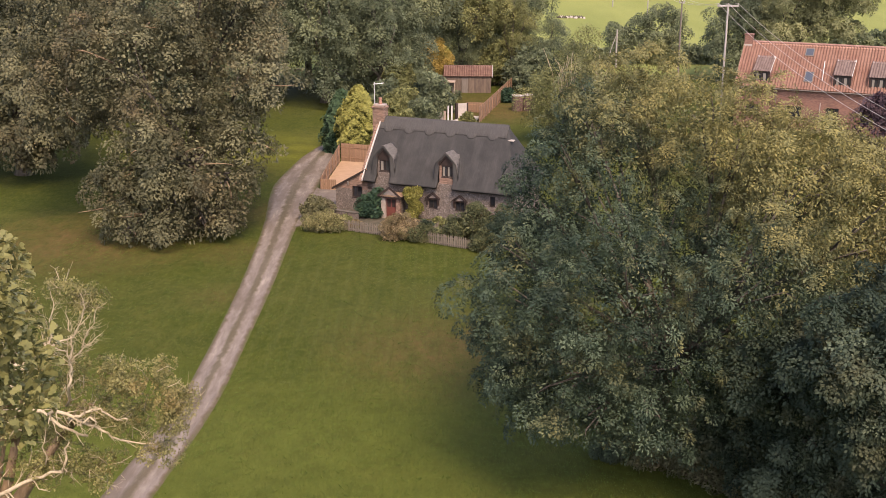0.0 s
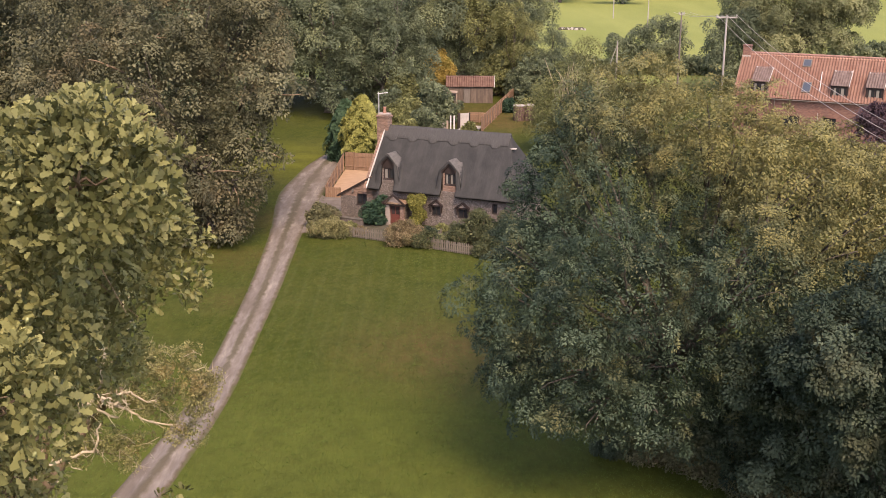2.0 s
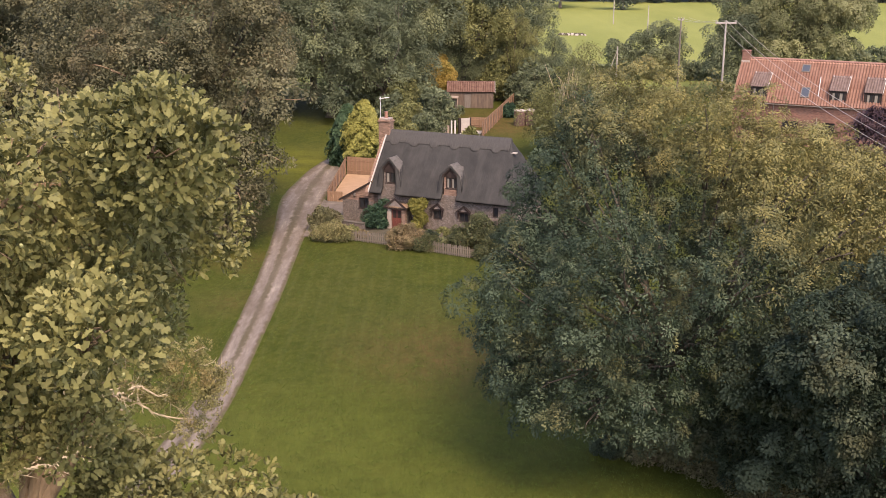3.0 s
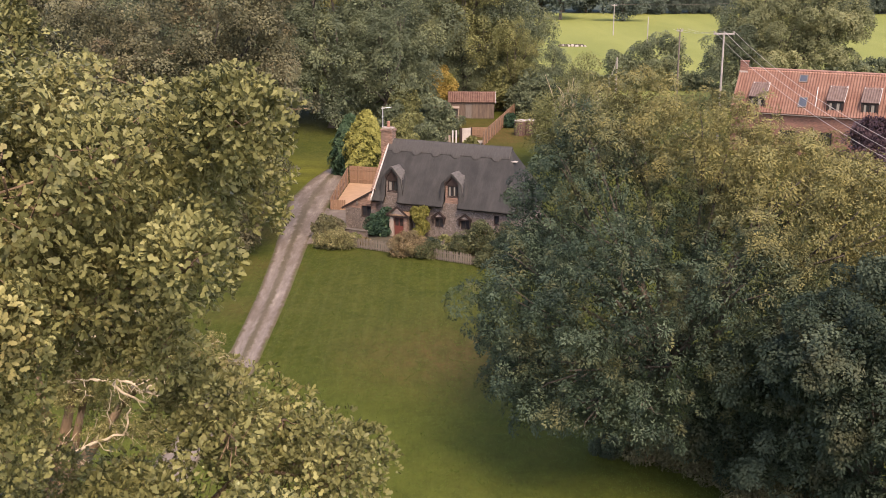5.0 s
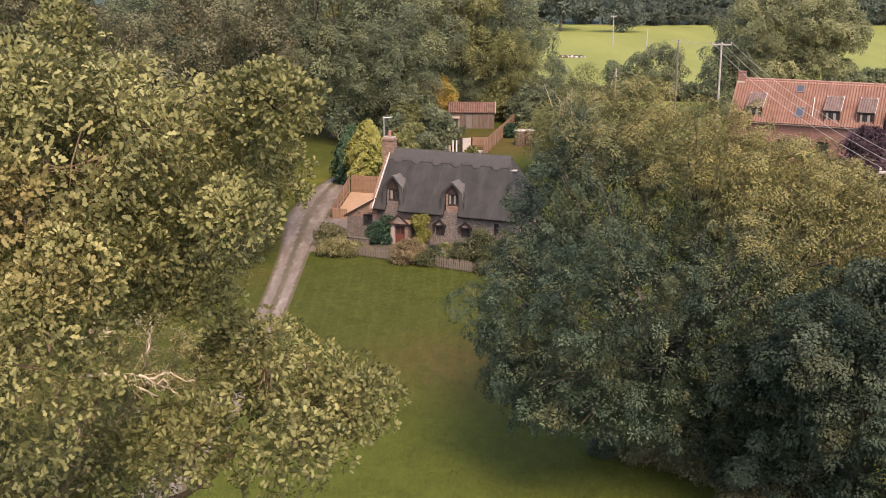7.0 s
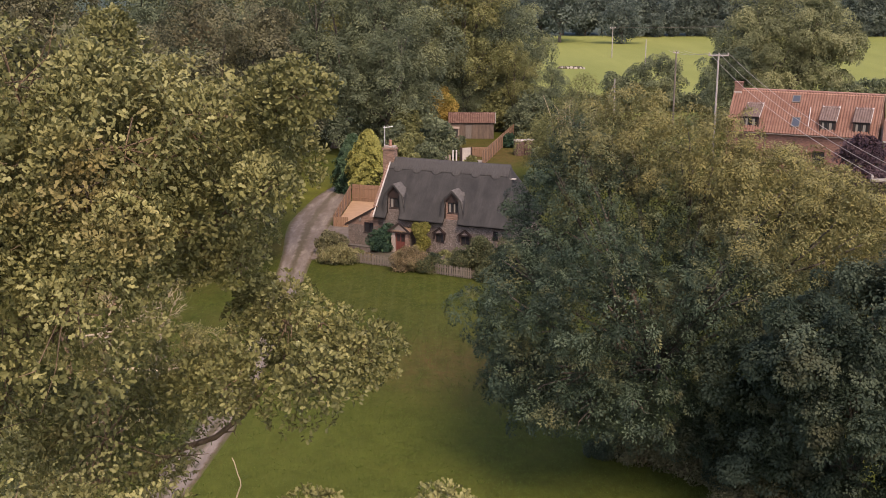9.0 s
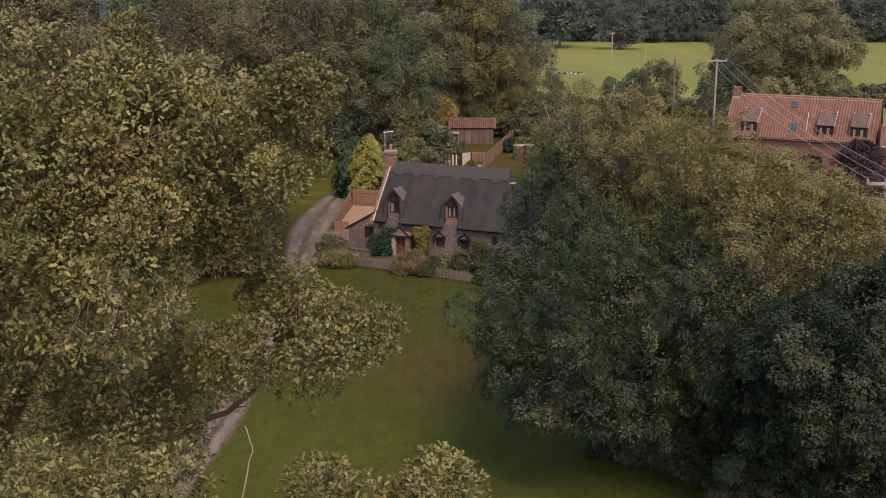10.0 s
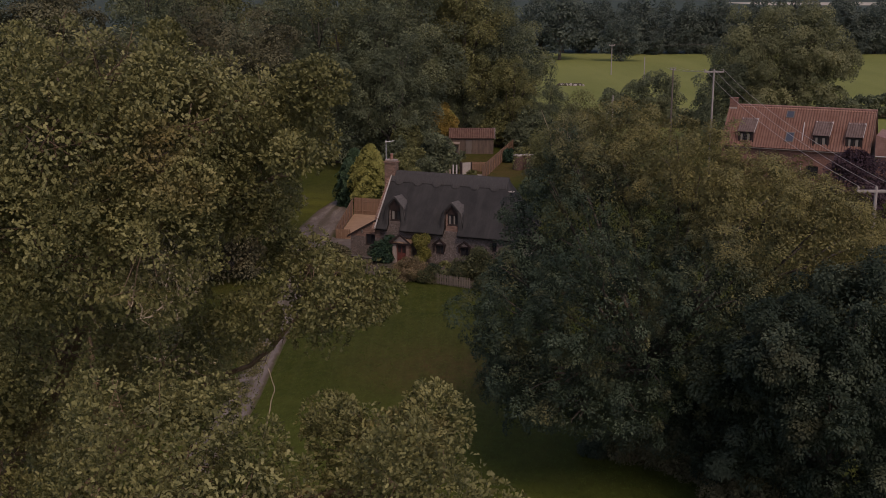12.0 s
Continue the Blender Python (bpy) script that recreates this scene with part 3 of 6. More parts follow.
# the broad tree beside the lawn, yellow leaf and sunlight coloured into its crown
BIG = [(-5.9, -3, 7.9, 2.7), (-4.5, -5, 6.0, 2.5), (-6.5, -3, 5.6, 1.5), (-2.8, -6, 9.2, 3.0), (-2.9, 0, 11.4, 3.4), (-0.7, 2, 14.0, 2.6), (1.6, 0, 13.8, 3.0),
       (3.7, -3, 12.2, 2.8), (1.7, -7, 10.2, 2.4), (5.7, -5, 11.6, 2.8), (-0.4, -5, 6.4, 2.5), (2.4, -5, 7.2, 2.4), (3.6, -4, 5.2, 2.4), (-5.0, 0, 9.4, 2.1), (-2.2, 3, 14.6, 1.9), (0, 3, 10, 4.5), (5, 2, 9, 5), (-4, 2, 6, 3.5), (-5.6, -2.5, 4.4, 1.7), (-1.5, -3, 3.9, 2.2), (-3.8, -6.2, 4.9, 1.5), (-1.8, -6.5, 5.0, 1.8), (-4.6, -4.5, 4.2, 1.3), (9.5, -2, 9.5, 2.6), (8.2, -3, 11.0, 2.2), (8.5, 1, 6, 4), (-4.3, -1, 13.2, 1.5), (-5.2, -1, 11.4, 1.4), (-3.5, -1, 14.6, 1.3), (-6.2, -2, 9.6, 1.3), (4.6, -1, 12.75, 2.0), (3.4, -1, 13.2, 1.9), (5.9, -1, 12.4, 1.9), (7.2, -1, 12.0, 2.0), (2.2, -1, 13.9, 1.8)]
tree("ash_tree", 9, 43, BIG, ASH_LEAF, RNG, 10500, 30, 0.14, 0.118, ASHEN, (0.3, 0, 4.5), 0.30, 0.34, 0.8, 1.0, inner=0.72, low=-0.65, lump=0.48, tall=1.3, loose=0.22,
     label="broad leafy tree beside the lawn, yellowing crown coloured as if sunlit", category="tree")
LOW = [(-3.9, 0, 7.0, 2.0), (-3.4, -3, 9.0, 2.1), (-1.8, -3, 7.2, 2.4), (-0.6, -2, 10.0, 2.3), (-3.1, 2, 3.9, 2.3), (0, 0, 3.9, 2.4), (-4.6, 4, 3.1, 1.9), (1.5, -1, 7, 3), (-1.5, 2, 2.2, 2), (1.8, -2, 2.5, 2.2)]
tree("hedgerow_tree", 16.0, 35.0, LOW, HEDGE_LEAF, RNG, 7000, 22, 0.14, 0.13, KITE, (-0.5, 0, 2.5), 0.3, 0.35, 0.8, 0.5, inner=0.7, low=-0.7, lump=0.45, tall=1.3, loose=0.25,
     label="dense dark green hedgerow tree, leafy to the ground", category="tree")

# the drooping tree across the track
DROOP = [(-0.4, 2, 15.4, 5.3), (3.8, 0, 10.8, 3.6), (-3.3, -2, 11.5, 4.4), (3.5, -1, 6.3, 2.8), (-0.2, -2, 5.3, 3.6), (-1.7, -5, 2.1, 2.4), (-3.7, -5, 1.0, 1.4), (1.2, -4, 1.7, 2.2),
         (-9.3, 4, 13.6, 4.6), (2.9, 4, 15.2, 3.8), (-8.9, 0, 9.0, 3.5), (-0.5, -4.5, 3.6, 2.2), (-4.2, -4.5, 2.8, 2.0), (-3.6, -3.5, 5.2, 2.0), (3.2, -2.6, 3.8, 2.0), (2.6, -3.4, 1.8, 1.8), (0.8, -4.6, 5.4, 2.4), (2.8, -4.0, 4.6, 2.0), (-1.4, -4.6, 6.2, 2.4)]
willow = tree("willow_tree", -18, 80, DROOP, WILLOW_LEAF, RNG, 5200, 20, 0.26, 0.22, KITE, (-0.4, 0, 5), 0.6, 0.5, 0.6, 0.5, inner=0.65, lump=0.85, tall=1.4, loose=0.3,
     label="huge grey-green tree with branches drooping to the grass", category="tree")
for k in range(26):
    x, y, z, r = DROOP[k % len(DROOP)]
    o = Vector(unit(np.array((RNG.uniform(-0.7, 0.9), -1.0, RNG.uniform(-0.2, 0.6)))))
    a, side, f = Vector((x, y, z)), Vector((RNG.uniform(-1, 1), 0, RNG.uniform(-0.6, 0.2))), 1.02 * r
    part("branch", tube([a + o * f * 0.5, a + o * f * 0.8 + side * 0.25, a + o * f * 0.98 + side * 0.7, a + o * f * 1.0 + side * 1.2, a + o * f * 0.97 + side * 1.7], [0.06, 0.05, 0.04, 0.03, 0.012], 6), BARK, willow, "", True)
EDGE = [(1.8, 0, 11.5, 5.6), (1.8, -2, 5.2, 3.6), (-3.6, 0, 6.4, 5.5), (5.3, -3, 8.6, 3.6), (-5, 3, 12.1, 7.2), (0, 2, 17, 4.5), (2, -3, 3.4, 2.4), (-2.5, -3, 3.2, 2.8), (1.0, -4, 3.6, 2.8), (3.6, -3, 4.8, 2.6)]
tree("field_tree", -37, 97, EDGE, WILLOW_LEAF, RNG, 4200, 12, 0.2, 0.3, KITE, (0, 0, 5), 0.6, 0.3, 0.5, 0.5, lump=1.2,
     label="large grey-green tree at the edge of the track", category="tree")

# woodland trees: three forms, set out in rows
FORMS = []
for form, (blobs, mat) in enumerate([
    ([(0, 0, 15, 5), (3.5, -1, 11, 3.8), (-3.6, 0, 11.5, 4), (0.5, -3, 9, 3.8), (1, 1, 18.5, 3.2), (-2.5, -2, 6, 3.2), (3, -2, 5.5, 3), (0, 3, 10, 4.5)], WOOD_LEAF),
    ([(0, 0, 14, 4.4), (2.5, 1, 17.5, 3.4), (-2.8, -1, 16.5, 3.2), (3.2, -2, 9.5, 3.6), (-3.5, -1, 9, 3.8), (0, -3, 6.5, 3.4), (0, 0, 20, 2.4)], OLIVE_LEAF),
    ([(0, 0, 10, 5.2), (4, 0, 8.5, 3.6), (-4, -1, 8, 3.8), (0, -3.5, 7, 3.6), (1, 0, 14, 4), (-2, 1, 16.5, 3), (2, -3, 4, 3), (-3, -3, 4, 2.6)], WOOD_LEAF)]):
    FORMS.append(tree("woodland_tree", 0, 0, blobs, mat, RNG, 1500, 20, 0.40, 0.26, KITE, (0, 0, 4.5), 0.45, 0.25, 0.8, 0.5, inner=0.65, lump=1.2, tall=1.3, loose=0.25,
                      label="tall dense green woodland tree", category="tree", group=TALL))
WOODS = [(-22, 140, 0, 1.0), (-14.5, 137, 2, 1.05), (-8, 141, 0, 1.05), (-7.5, 134, 2, 0.8), (-30, 146, 1, 1.1), (-18, 150, 1, 1.15), (-6, 152, 0, 1.15), (2.5, 156, 1, 1.05),
         (7.6, 160, 0, 1.0), (-38, 136, 0, 1.1), (-45, 124, 2, 1.1), (-28, 128, 2, 1.05), (-12, 166, 0, 1.2), (5, 170, 2, 1.2), (2.2, 153, 2, 0.5), (6.4, 155, 2, 0.5), (-3.6, 153, 2, 0.55),
         (-42, 158, 1, 1.2), (9.4, 152, 1, 0.55), (14.5, 150, 0, 0.45), (-43, 117, 1, 0.9), (-47, 108, 0, 1.05), (-2, 164, 1, 1.2)]
for k, (x, y, form, s) in enumerate(WOODS):
    m = pose(x, y, 0, 0, 0, 67 * k) @ Matrix.Diagonal((s, s, s * (1 + 0.05 * math.sin(k * 2.3)), 1))
    copy_thing(FORMS[form], m)
# the three first forms stand at the wood's edge themselves
for ob, (x, y, turn) in zip(FORMS, ((-25, 153, 20), (-36, 150, 130), (-34, 124, 250))):
    ob.matrix_world = pose(x, y, 0, 0, 0, turn)

# far trees round the field
FAR = "far trees along the field"
far = []
for blobs in ([(0, 0, 13, 6), (5, 0, 10, 4.5), (-5, 0, 10, 4.8), (1, 0, 18, 4.5), (0, -3, 7, 4.5)], [(0, 0, 9, 5), (5, 0, 8, 4.5), (-5, 0, 8, 4.5), (2, 0, 13, 4), (-2, 0, 12.5, 4), (0, 0, 4, 4)]):
    far.append(tree("field_edge_tree", 0, 0, blobs, FAR_LEAF, RNG, 320, 8, 0.55, 0.9, KITE, (0, 0, 4), 0.5, 0.2, 0.6, 0.4, lump=1.8,
                    label="dark green tree at the far field edge", category="tree", group=FAR))
rows = [(35.2, 352, 0, 0.85), (30, 362, 1, 0.8), (53.5, 345, 1, 0.75), (62, 376, 1, 0.5), (70, 380, 1, 0.45)]
rng = random.Random(5)
for k in range(30):
    rows.append((40 + k * 4.6 + rng.uniform(-1.5, 1.5), 387 + rng.uniform(-3, 10), (k % 3 + 1) // 2, rng.uniform(0.7, 1.0)))
for k in range(30):
    rows.append((58 + k * 3.6 + rng.uniform(-1, 1), 383 + rng.uniform(-1, 2), 1, rng.uniform(0.28, 0.42)))
for k in range(18):
    rows.append((30 + k * 15 + rng.uniform(-3, 3), 560 + rng.uniform(-10, 10), (k + 1) % 2, rng.uniform(0.7, 1.0)))
for k, (x, y, form, s) in enumerate(rows[2:]):
    copy_thing(far[form], pose(x, y, 0, 0, 0, 50 * k) @ Matrix.Diagonal((s, s, s, 1)))
for ob, (x, y, form, s) in zip(far, rows):
    ob.matrix_world = pose(x, y, 0, 0, 0, 10)

# the big pair behind the red house, the clump by the poles, the purple tree
tree("poplar_tree", 47, 158, [(3.4, 0, 14.4, 5.6), (-0.2, 0, 10.8, 5.6), (7.4, 0, 12.4, 4.0), (6.2, 0, 8.4, 4.2), (-5.2, 0, 13.2, 3.6), (-2.6, 0, 14.2, 4.6), (2.6, -1, 6, 4), (9.6, 0, 11.4, 2.6), (6, 0, 16.6, 3.2), (-1.5, -2, 4.5, 4)], POPLAR_LEAF, RNG, 5200, 12, 0.26, 0.28, KITE, (1, 0, 4), 0.5, 0.25, 0.6, 0.5, lump=1.3,
     label="tall rounded green tree behind the red-roofed house", category="tree")
tree("alder_tree", 40.5, 156, [(-1.8, 0, 6.6, 3.2), (0.2, 0, 9.6, 3.2), (1.6, -1, 4.6, 3.0), (-1.6, -1, 3.2, 2.6), (2.4, 0, 8.0, 2.8)], WOOD_LEAF, RNG, 1500, 12, 0.28, 0.27, KITE, (0, 0, 3), 0.3, 0.25, 0.6, 0.5, lump=1.0,
     label="darker green tree standing against the tall one", category="tree")
tree("hawthorn_clump", 31.5, 182, [(-3, 0, 3, 2.8), (0, 0, 3.6, 3.2), (3, 0, 5, 3.2), (5.5, 0, 3, 2.6), (4.5, 0, 6.6, 2.0)], WOOD_LEAF, RNG, 1100, 12, 0.26, 0.28, KITE, (0, 0, 1.5), 0.25, 0.2, 0.6, 0.5,
     label="low hedgerow clump standing in the field corner", category="tree")
tree("purple_plum_tree", 36.2, 93, [(0, 0, 4.2, 2.6), (2, 0, 5.2, 2.3), (-1.8, -0.5, 3.2, 2.0), (3.4, -1, 3.4, 2.6)], PURPLE_LEAF, RNG, 1100, 14, 0.22, 0.22, KITE, (0, 0, 1.5), 0.2, 0.1, 0.6, 0.5,
     label="purple-leaved plum tree in front of the red house", category="tree")
bare = tree("bare_willow", 12.2, 110, [(0, 0, 6, 3.2), (2.6, 0, 5, 3), (-2, 0, 4.4, 2.4), (1, 0, 8.5, 2.2), (4.5, 0, 4, 3), (7.5, 1, 4.4, 3)], OLIVE_LEAF, RNG, 1500, 14, 0.4, 0.26, NARROW, (0, 0, 2), 0.25, 0.3, 0.5, 0.4,
     label="thinning olive-leaved willow with bare pale twigs", category="tree")
for k in range(34):
    a = Vector((RNG.uniform(-1.5, 3.5), RNG.uniform(-1.5, 0), RNG.uniform(3.5, 6)))
    d = Vector((RNG.normal() * 0.5, -0.2, 2.6 + RNG.uniform(0, 1.6)))
    part("bare_stem", tube([a, a + d * 0.4 + Vector((RNG.normal() * 0.15, 0, 0)), a + d * 0.75, a + d + Vector((RNG.normal() * 0.3, 0, 0))], [0.05, 0.04, 0.03, 0.012], 5), PALE_WOOD, bare, "pale leafless stem", True)
tree("maple_tree", -1.5, 148.5, [(0, 0, 4.2, 1.5), (1.3, 0, 3.6, 1.4), (-1, 0, 3.4, 1.3), (0.4, 0, 5.3, 1.0), (0, 0, 2.4, 1.6)], ORANGE_LEAF, RNG, 700, 14, 0.28, 0.24, KITE, (0, 0, 1.2), 0.15, 0.1, 0.6, 0.3, lump=0.5,
     label="small maple tree in bright orange autumn leaf", category="tree")


def conifer(x, y, r, h, material, turn, **tags):
    """A dense upright garden conifer of flat fans."""
    t = thing("conifer", x, y, 0, turn, **tags)
    part("trunk", tube([(0, 0, -0.1), (0, 0, h * 0.5), (0, 0, h * 0.95)], [0.16, 0.1, 0.03], 6), BARK, t)
    n = 1500
    z = RNG.uniform(0.03, 1, n) ** 1.15
    a = RNG.uniform(0, math.tau, n)
    lump = 1 + 0.13 * np.sin(a * 3 + z * 5) + 0.13 * np.sin(a * 8 - z * 19) + 0.10 * np.sin(a * 13 + z * 31)
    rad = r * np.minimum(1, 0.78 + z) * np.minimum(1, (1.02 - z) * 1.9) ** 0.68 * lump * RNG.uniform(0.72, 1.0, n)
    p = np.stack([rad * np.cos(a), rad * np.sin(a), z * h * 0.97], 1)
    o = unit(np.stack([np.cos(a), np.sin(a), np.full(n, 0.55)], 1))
    # sprays toned darker inwards: the shade between the fans put into the colour
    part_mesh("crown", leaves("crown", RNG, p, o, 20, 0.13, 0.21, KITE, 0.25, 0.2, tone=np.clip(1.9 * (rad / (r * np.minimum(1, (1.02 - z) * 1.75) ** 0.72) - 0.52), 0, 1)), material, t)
    return t


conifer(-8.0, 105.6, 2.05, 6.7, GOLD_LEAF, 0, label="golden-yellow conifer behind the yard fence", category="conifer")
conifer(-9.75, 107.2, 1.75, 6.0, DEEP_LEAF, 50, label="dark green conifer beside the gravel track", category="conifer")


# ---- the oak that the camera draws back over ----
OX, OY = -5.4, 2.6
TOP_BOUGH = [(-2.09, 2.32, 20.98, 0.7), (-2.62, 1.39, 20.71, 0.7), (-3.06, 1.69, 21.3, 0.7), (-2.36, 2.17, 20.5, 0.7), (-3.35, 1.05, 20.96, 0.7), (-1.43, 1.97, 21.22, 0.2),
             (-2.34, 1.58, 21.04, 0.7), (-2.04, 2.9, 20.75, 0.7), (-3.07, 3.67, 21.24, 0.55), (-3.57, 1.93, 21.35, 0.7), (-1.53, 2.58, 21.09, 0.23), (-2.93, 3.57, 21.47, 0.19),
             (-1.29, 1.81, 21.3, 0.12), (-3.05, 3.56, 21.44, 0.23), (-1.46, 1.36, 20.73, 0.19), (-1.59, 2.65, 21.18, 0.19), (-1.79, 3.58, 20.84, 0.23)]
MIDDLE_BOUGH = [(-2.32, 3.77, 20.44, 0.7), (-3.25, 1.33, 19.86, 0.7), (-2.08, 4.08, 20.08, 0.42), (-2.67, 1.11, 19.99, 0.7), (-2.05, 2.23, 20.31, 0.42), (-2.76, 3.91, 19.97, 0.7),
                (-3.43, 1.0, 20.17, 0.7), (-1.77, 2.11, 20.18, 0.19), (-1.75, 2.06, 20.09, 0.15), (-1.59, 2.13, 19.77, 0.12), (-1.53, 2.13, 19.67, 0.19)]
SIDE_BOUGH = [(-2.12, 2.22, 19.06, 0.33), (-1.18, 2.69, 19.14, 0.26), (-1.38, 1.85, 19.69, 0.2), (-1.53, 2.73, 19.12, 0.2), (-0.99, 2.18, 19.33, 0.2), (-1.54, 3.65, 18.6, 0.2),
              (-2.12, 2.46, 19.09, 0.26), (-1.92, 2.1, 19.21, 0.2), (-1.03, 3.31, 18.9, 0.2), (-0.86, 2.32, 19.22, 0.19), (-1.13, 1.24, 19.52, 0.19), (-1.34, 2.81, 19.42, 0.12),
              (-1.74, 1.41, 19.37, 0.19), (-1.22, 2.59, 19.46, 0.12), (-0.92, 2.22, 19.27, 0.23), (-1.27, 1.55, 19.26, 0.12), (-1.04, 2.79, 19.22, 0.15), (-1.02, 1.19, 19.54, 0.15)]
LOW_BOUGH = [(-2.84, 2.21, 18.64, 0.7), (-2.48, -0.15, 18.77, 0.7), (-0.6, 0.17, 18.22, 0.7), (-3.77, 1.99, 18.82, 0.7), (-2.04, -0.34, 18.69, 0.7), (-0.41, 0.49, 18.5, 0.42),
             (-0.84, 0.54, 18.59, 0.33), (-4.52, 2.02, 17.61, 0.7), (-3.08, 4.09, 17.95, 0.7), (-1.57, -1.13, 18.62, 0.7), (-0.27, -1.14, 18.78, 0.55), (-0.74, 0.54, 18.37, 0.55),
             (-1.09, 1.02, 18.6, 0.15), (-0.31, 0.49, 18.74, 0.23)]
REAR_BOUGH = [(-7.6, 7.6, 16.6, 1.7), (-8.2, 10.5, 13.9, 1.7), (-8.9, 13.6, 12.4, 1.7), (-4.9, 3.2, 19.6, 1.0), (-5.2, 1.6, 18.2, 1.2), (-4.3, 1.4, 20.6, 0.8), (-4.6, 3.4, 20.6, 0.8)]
oak = thing("oak_tree", OX, OY, label="spreading oak in full green leaf, hung with acorns", category="tree")


def spline(raw, wobble=0.05):
    """A bent line through the places, a little uneven."""
    raw, pts = [Vector(p) for p in raw], []
    for k in range(len(raw) - 1):
        a, b, c, d = raw[max(k - 1, 0)], raw[k], raw[k + 1], raw[min(k + 2, len(raw) - 1)]
        for f in (0, 0.33, 0.67):
            q = 0.5 * (2 * b + (c - a) * f + (2 * a - 5 * b + 4 * c - d) * f * f + (3 * b - a - 3 * c + d) * f ** 3)
            pts.append(q + Vector(RNG.normal(size=3)) * (c - b).length * wobble * (k + f > 0))
    return pts + [raw[-1]]


def limb(tree_ob, points, r0, r1, twigs=2, material=None, name="limb", label="", reach=0.3):
    """One bent branch with side twigs that fork once."""
    pts = spline([Vector(p) - tree_ob.location for p in points])
    n = len(pts)
    bm = tube(pts, [r0 + (r1 - r0) * k / (n - 1) for k in range(n)], 8)
    for k in range(1, n):
        r = r0 + (r1 - r0) * k / (n - 1)
        for _ in range(twigs if k % 2 else twigs // 2):
            d = Vector(RNG.normal(size=3)).normalized() + (pts[k] - pts[k - 1]).normalized() * 0.8
            q = pts[k - 1].lerp(pts[k], RNG.uniform(0.2, 0.9))
            s = min(reach, RNG.uniform(5, 12) * max(r, 0.02))
            bend = Vector(RNG.normal(size=3)) * s * 0.25
            mid = q + d * s * 0.5 + bend
            tube([q, q + d * s * 0.28 + bend * 0.5, mid, q + d * s + bend * 0.9], [r * 0.42, r * 0.32, r * 0.24, r * 0.10], 5, bm)
            side = Vector(RNG.normal(size=3)).normalized() + d * 0.6
            tube([mid, mid + side * s * 0.22, mid + side * s * 0.4 + bend * 0.3], [r * 0.22, r * 0.15, r * 0.06], 5, bm)
    return part(name, bm, material or BARK, tree_ob, label, True)


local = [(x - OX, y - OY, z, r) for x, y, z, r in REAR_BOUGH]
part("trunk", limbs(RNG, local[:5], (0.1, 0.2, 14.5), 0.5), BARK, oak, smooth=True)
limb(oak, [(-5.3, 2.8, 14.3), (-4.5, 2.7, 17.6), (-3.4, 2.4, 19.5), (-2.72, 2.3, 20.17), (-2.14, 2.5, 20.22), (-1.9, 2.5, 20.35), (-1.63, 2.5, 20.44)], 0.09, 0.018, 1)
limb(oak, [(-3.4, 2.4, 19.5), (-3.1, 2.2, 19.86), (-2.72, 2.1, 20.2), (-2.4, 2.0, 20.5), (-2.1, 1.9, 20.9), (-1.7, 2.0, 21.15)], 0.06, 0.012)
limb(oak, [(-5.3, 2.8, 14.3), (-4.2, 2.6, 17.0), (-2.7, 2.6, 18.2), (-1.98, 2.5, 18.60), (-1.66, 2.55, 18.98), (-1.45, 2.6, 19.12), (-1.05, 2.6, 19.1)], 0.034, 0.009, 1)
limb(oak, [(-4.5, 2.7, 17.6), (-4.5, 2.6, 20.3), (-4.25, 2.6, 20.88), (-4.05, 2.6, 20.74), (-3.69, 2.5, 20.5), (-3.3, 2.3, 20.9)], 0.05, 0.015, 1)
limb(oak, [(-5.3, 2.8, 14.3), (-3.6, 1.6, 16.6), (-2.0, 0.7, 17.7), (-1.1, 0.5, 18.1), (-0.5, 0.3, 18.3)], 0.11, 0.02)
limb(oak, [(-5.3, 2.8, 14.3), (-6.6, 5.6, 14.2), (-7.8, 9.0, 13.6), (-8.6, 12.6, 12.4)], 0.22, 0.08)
limb(oak, [(-1.75, 1.2, 18.3), (-1.66, 1.2, 18.68), (-1.63, 1.2, 18.81), (-1.68, 1.2, 18.97)], 0.007, 0.003, 0, PALE_WOOD, "dead_twig", "bleached bare twig")

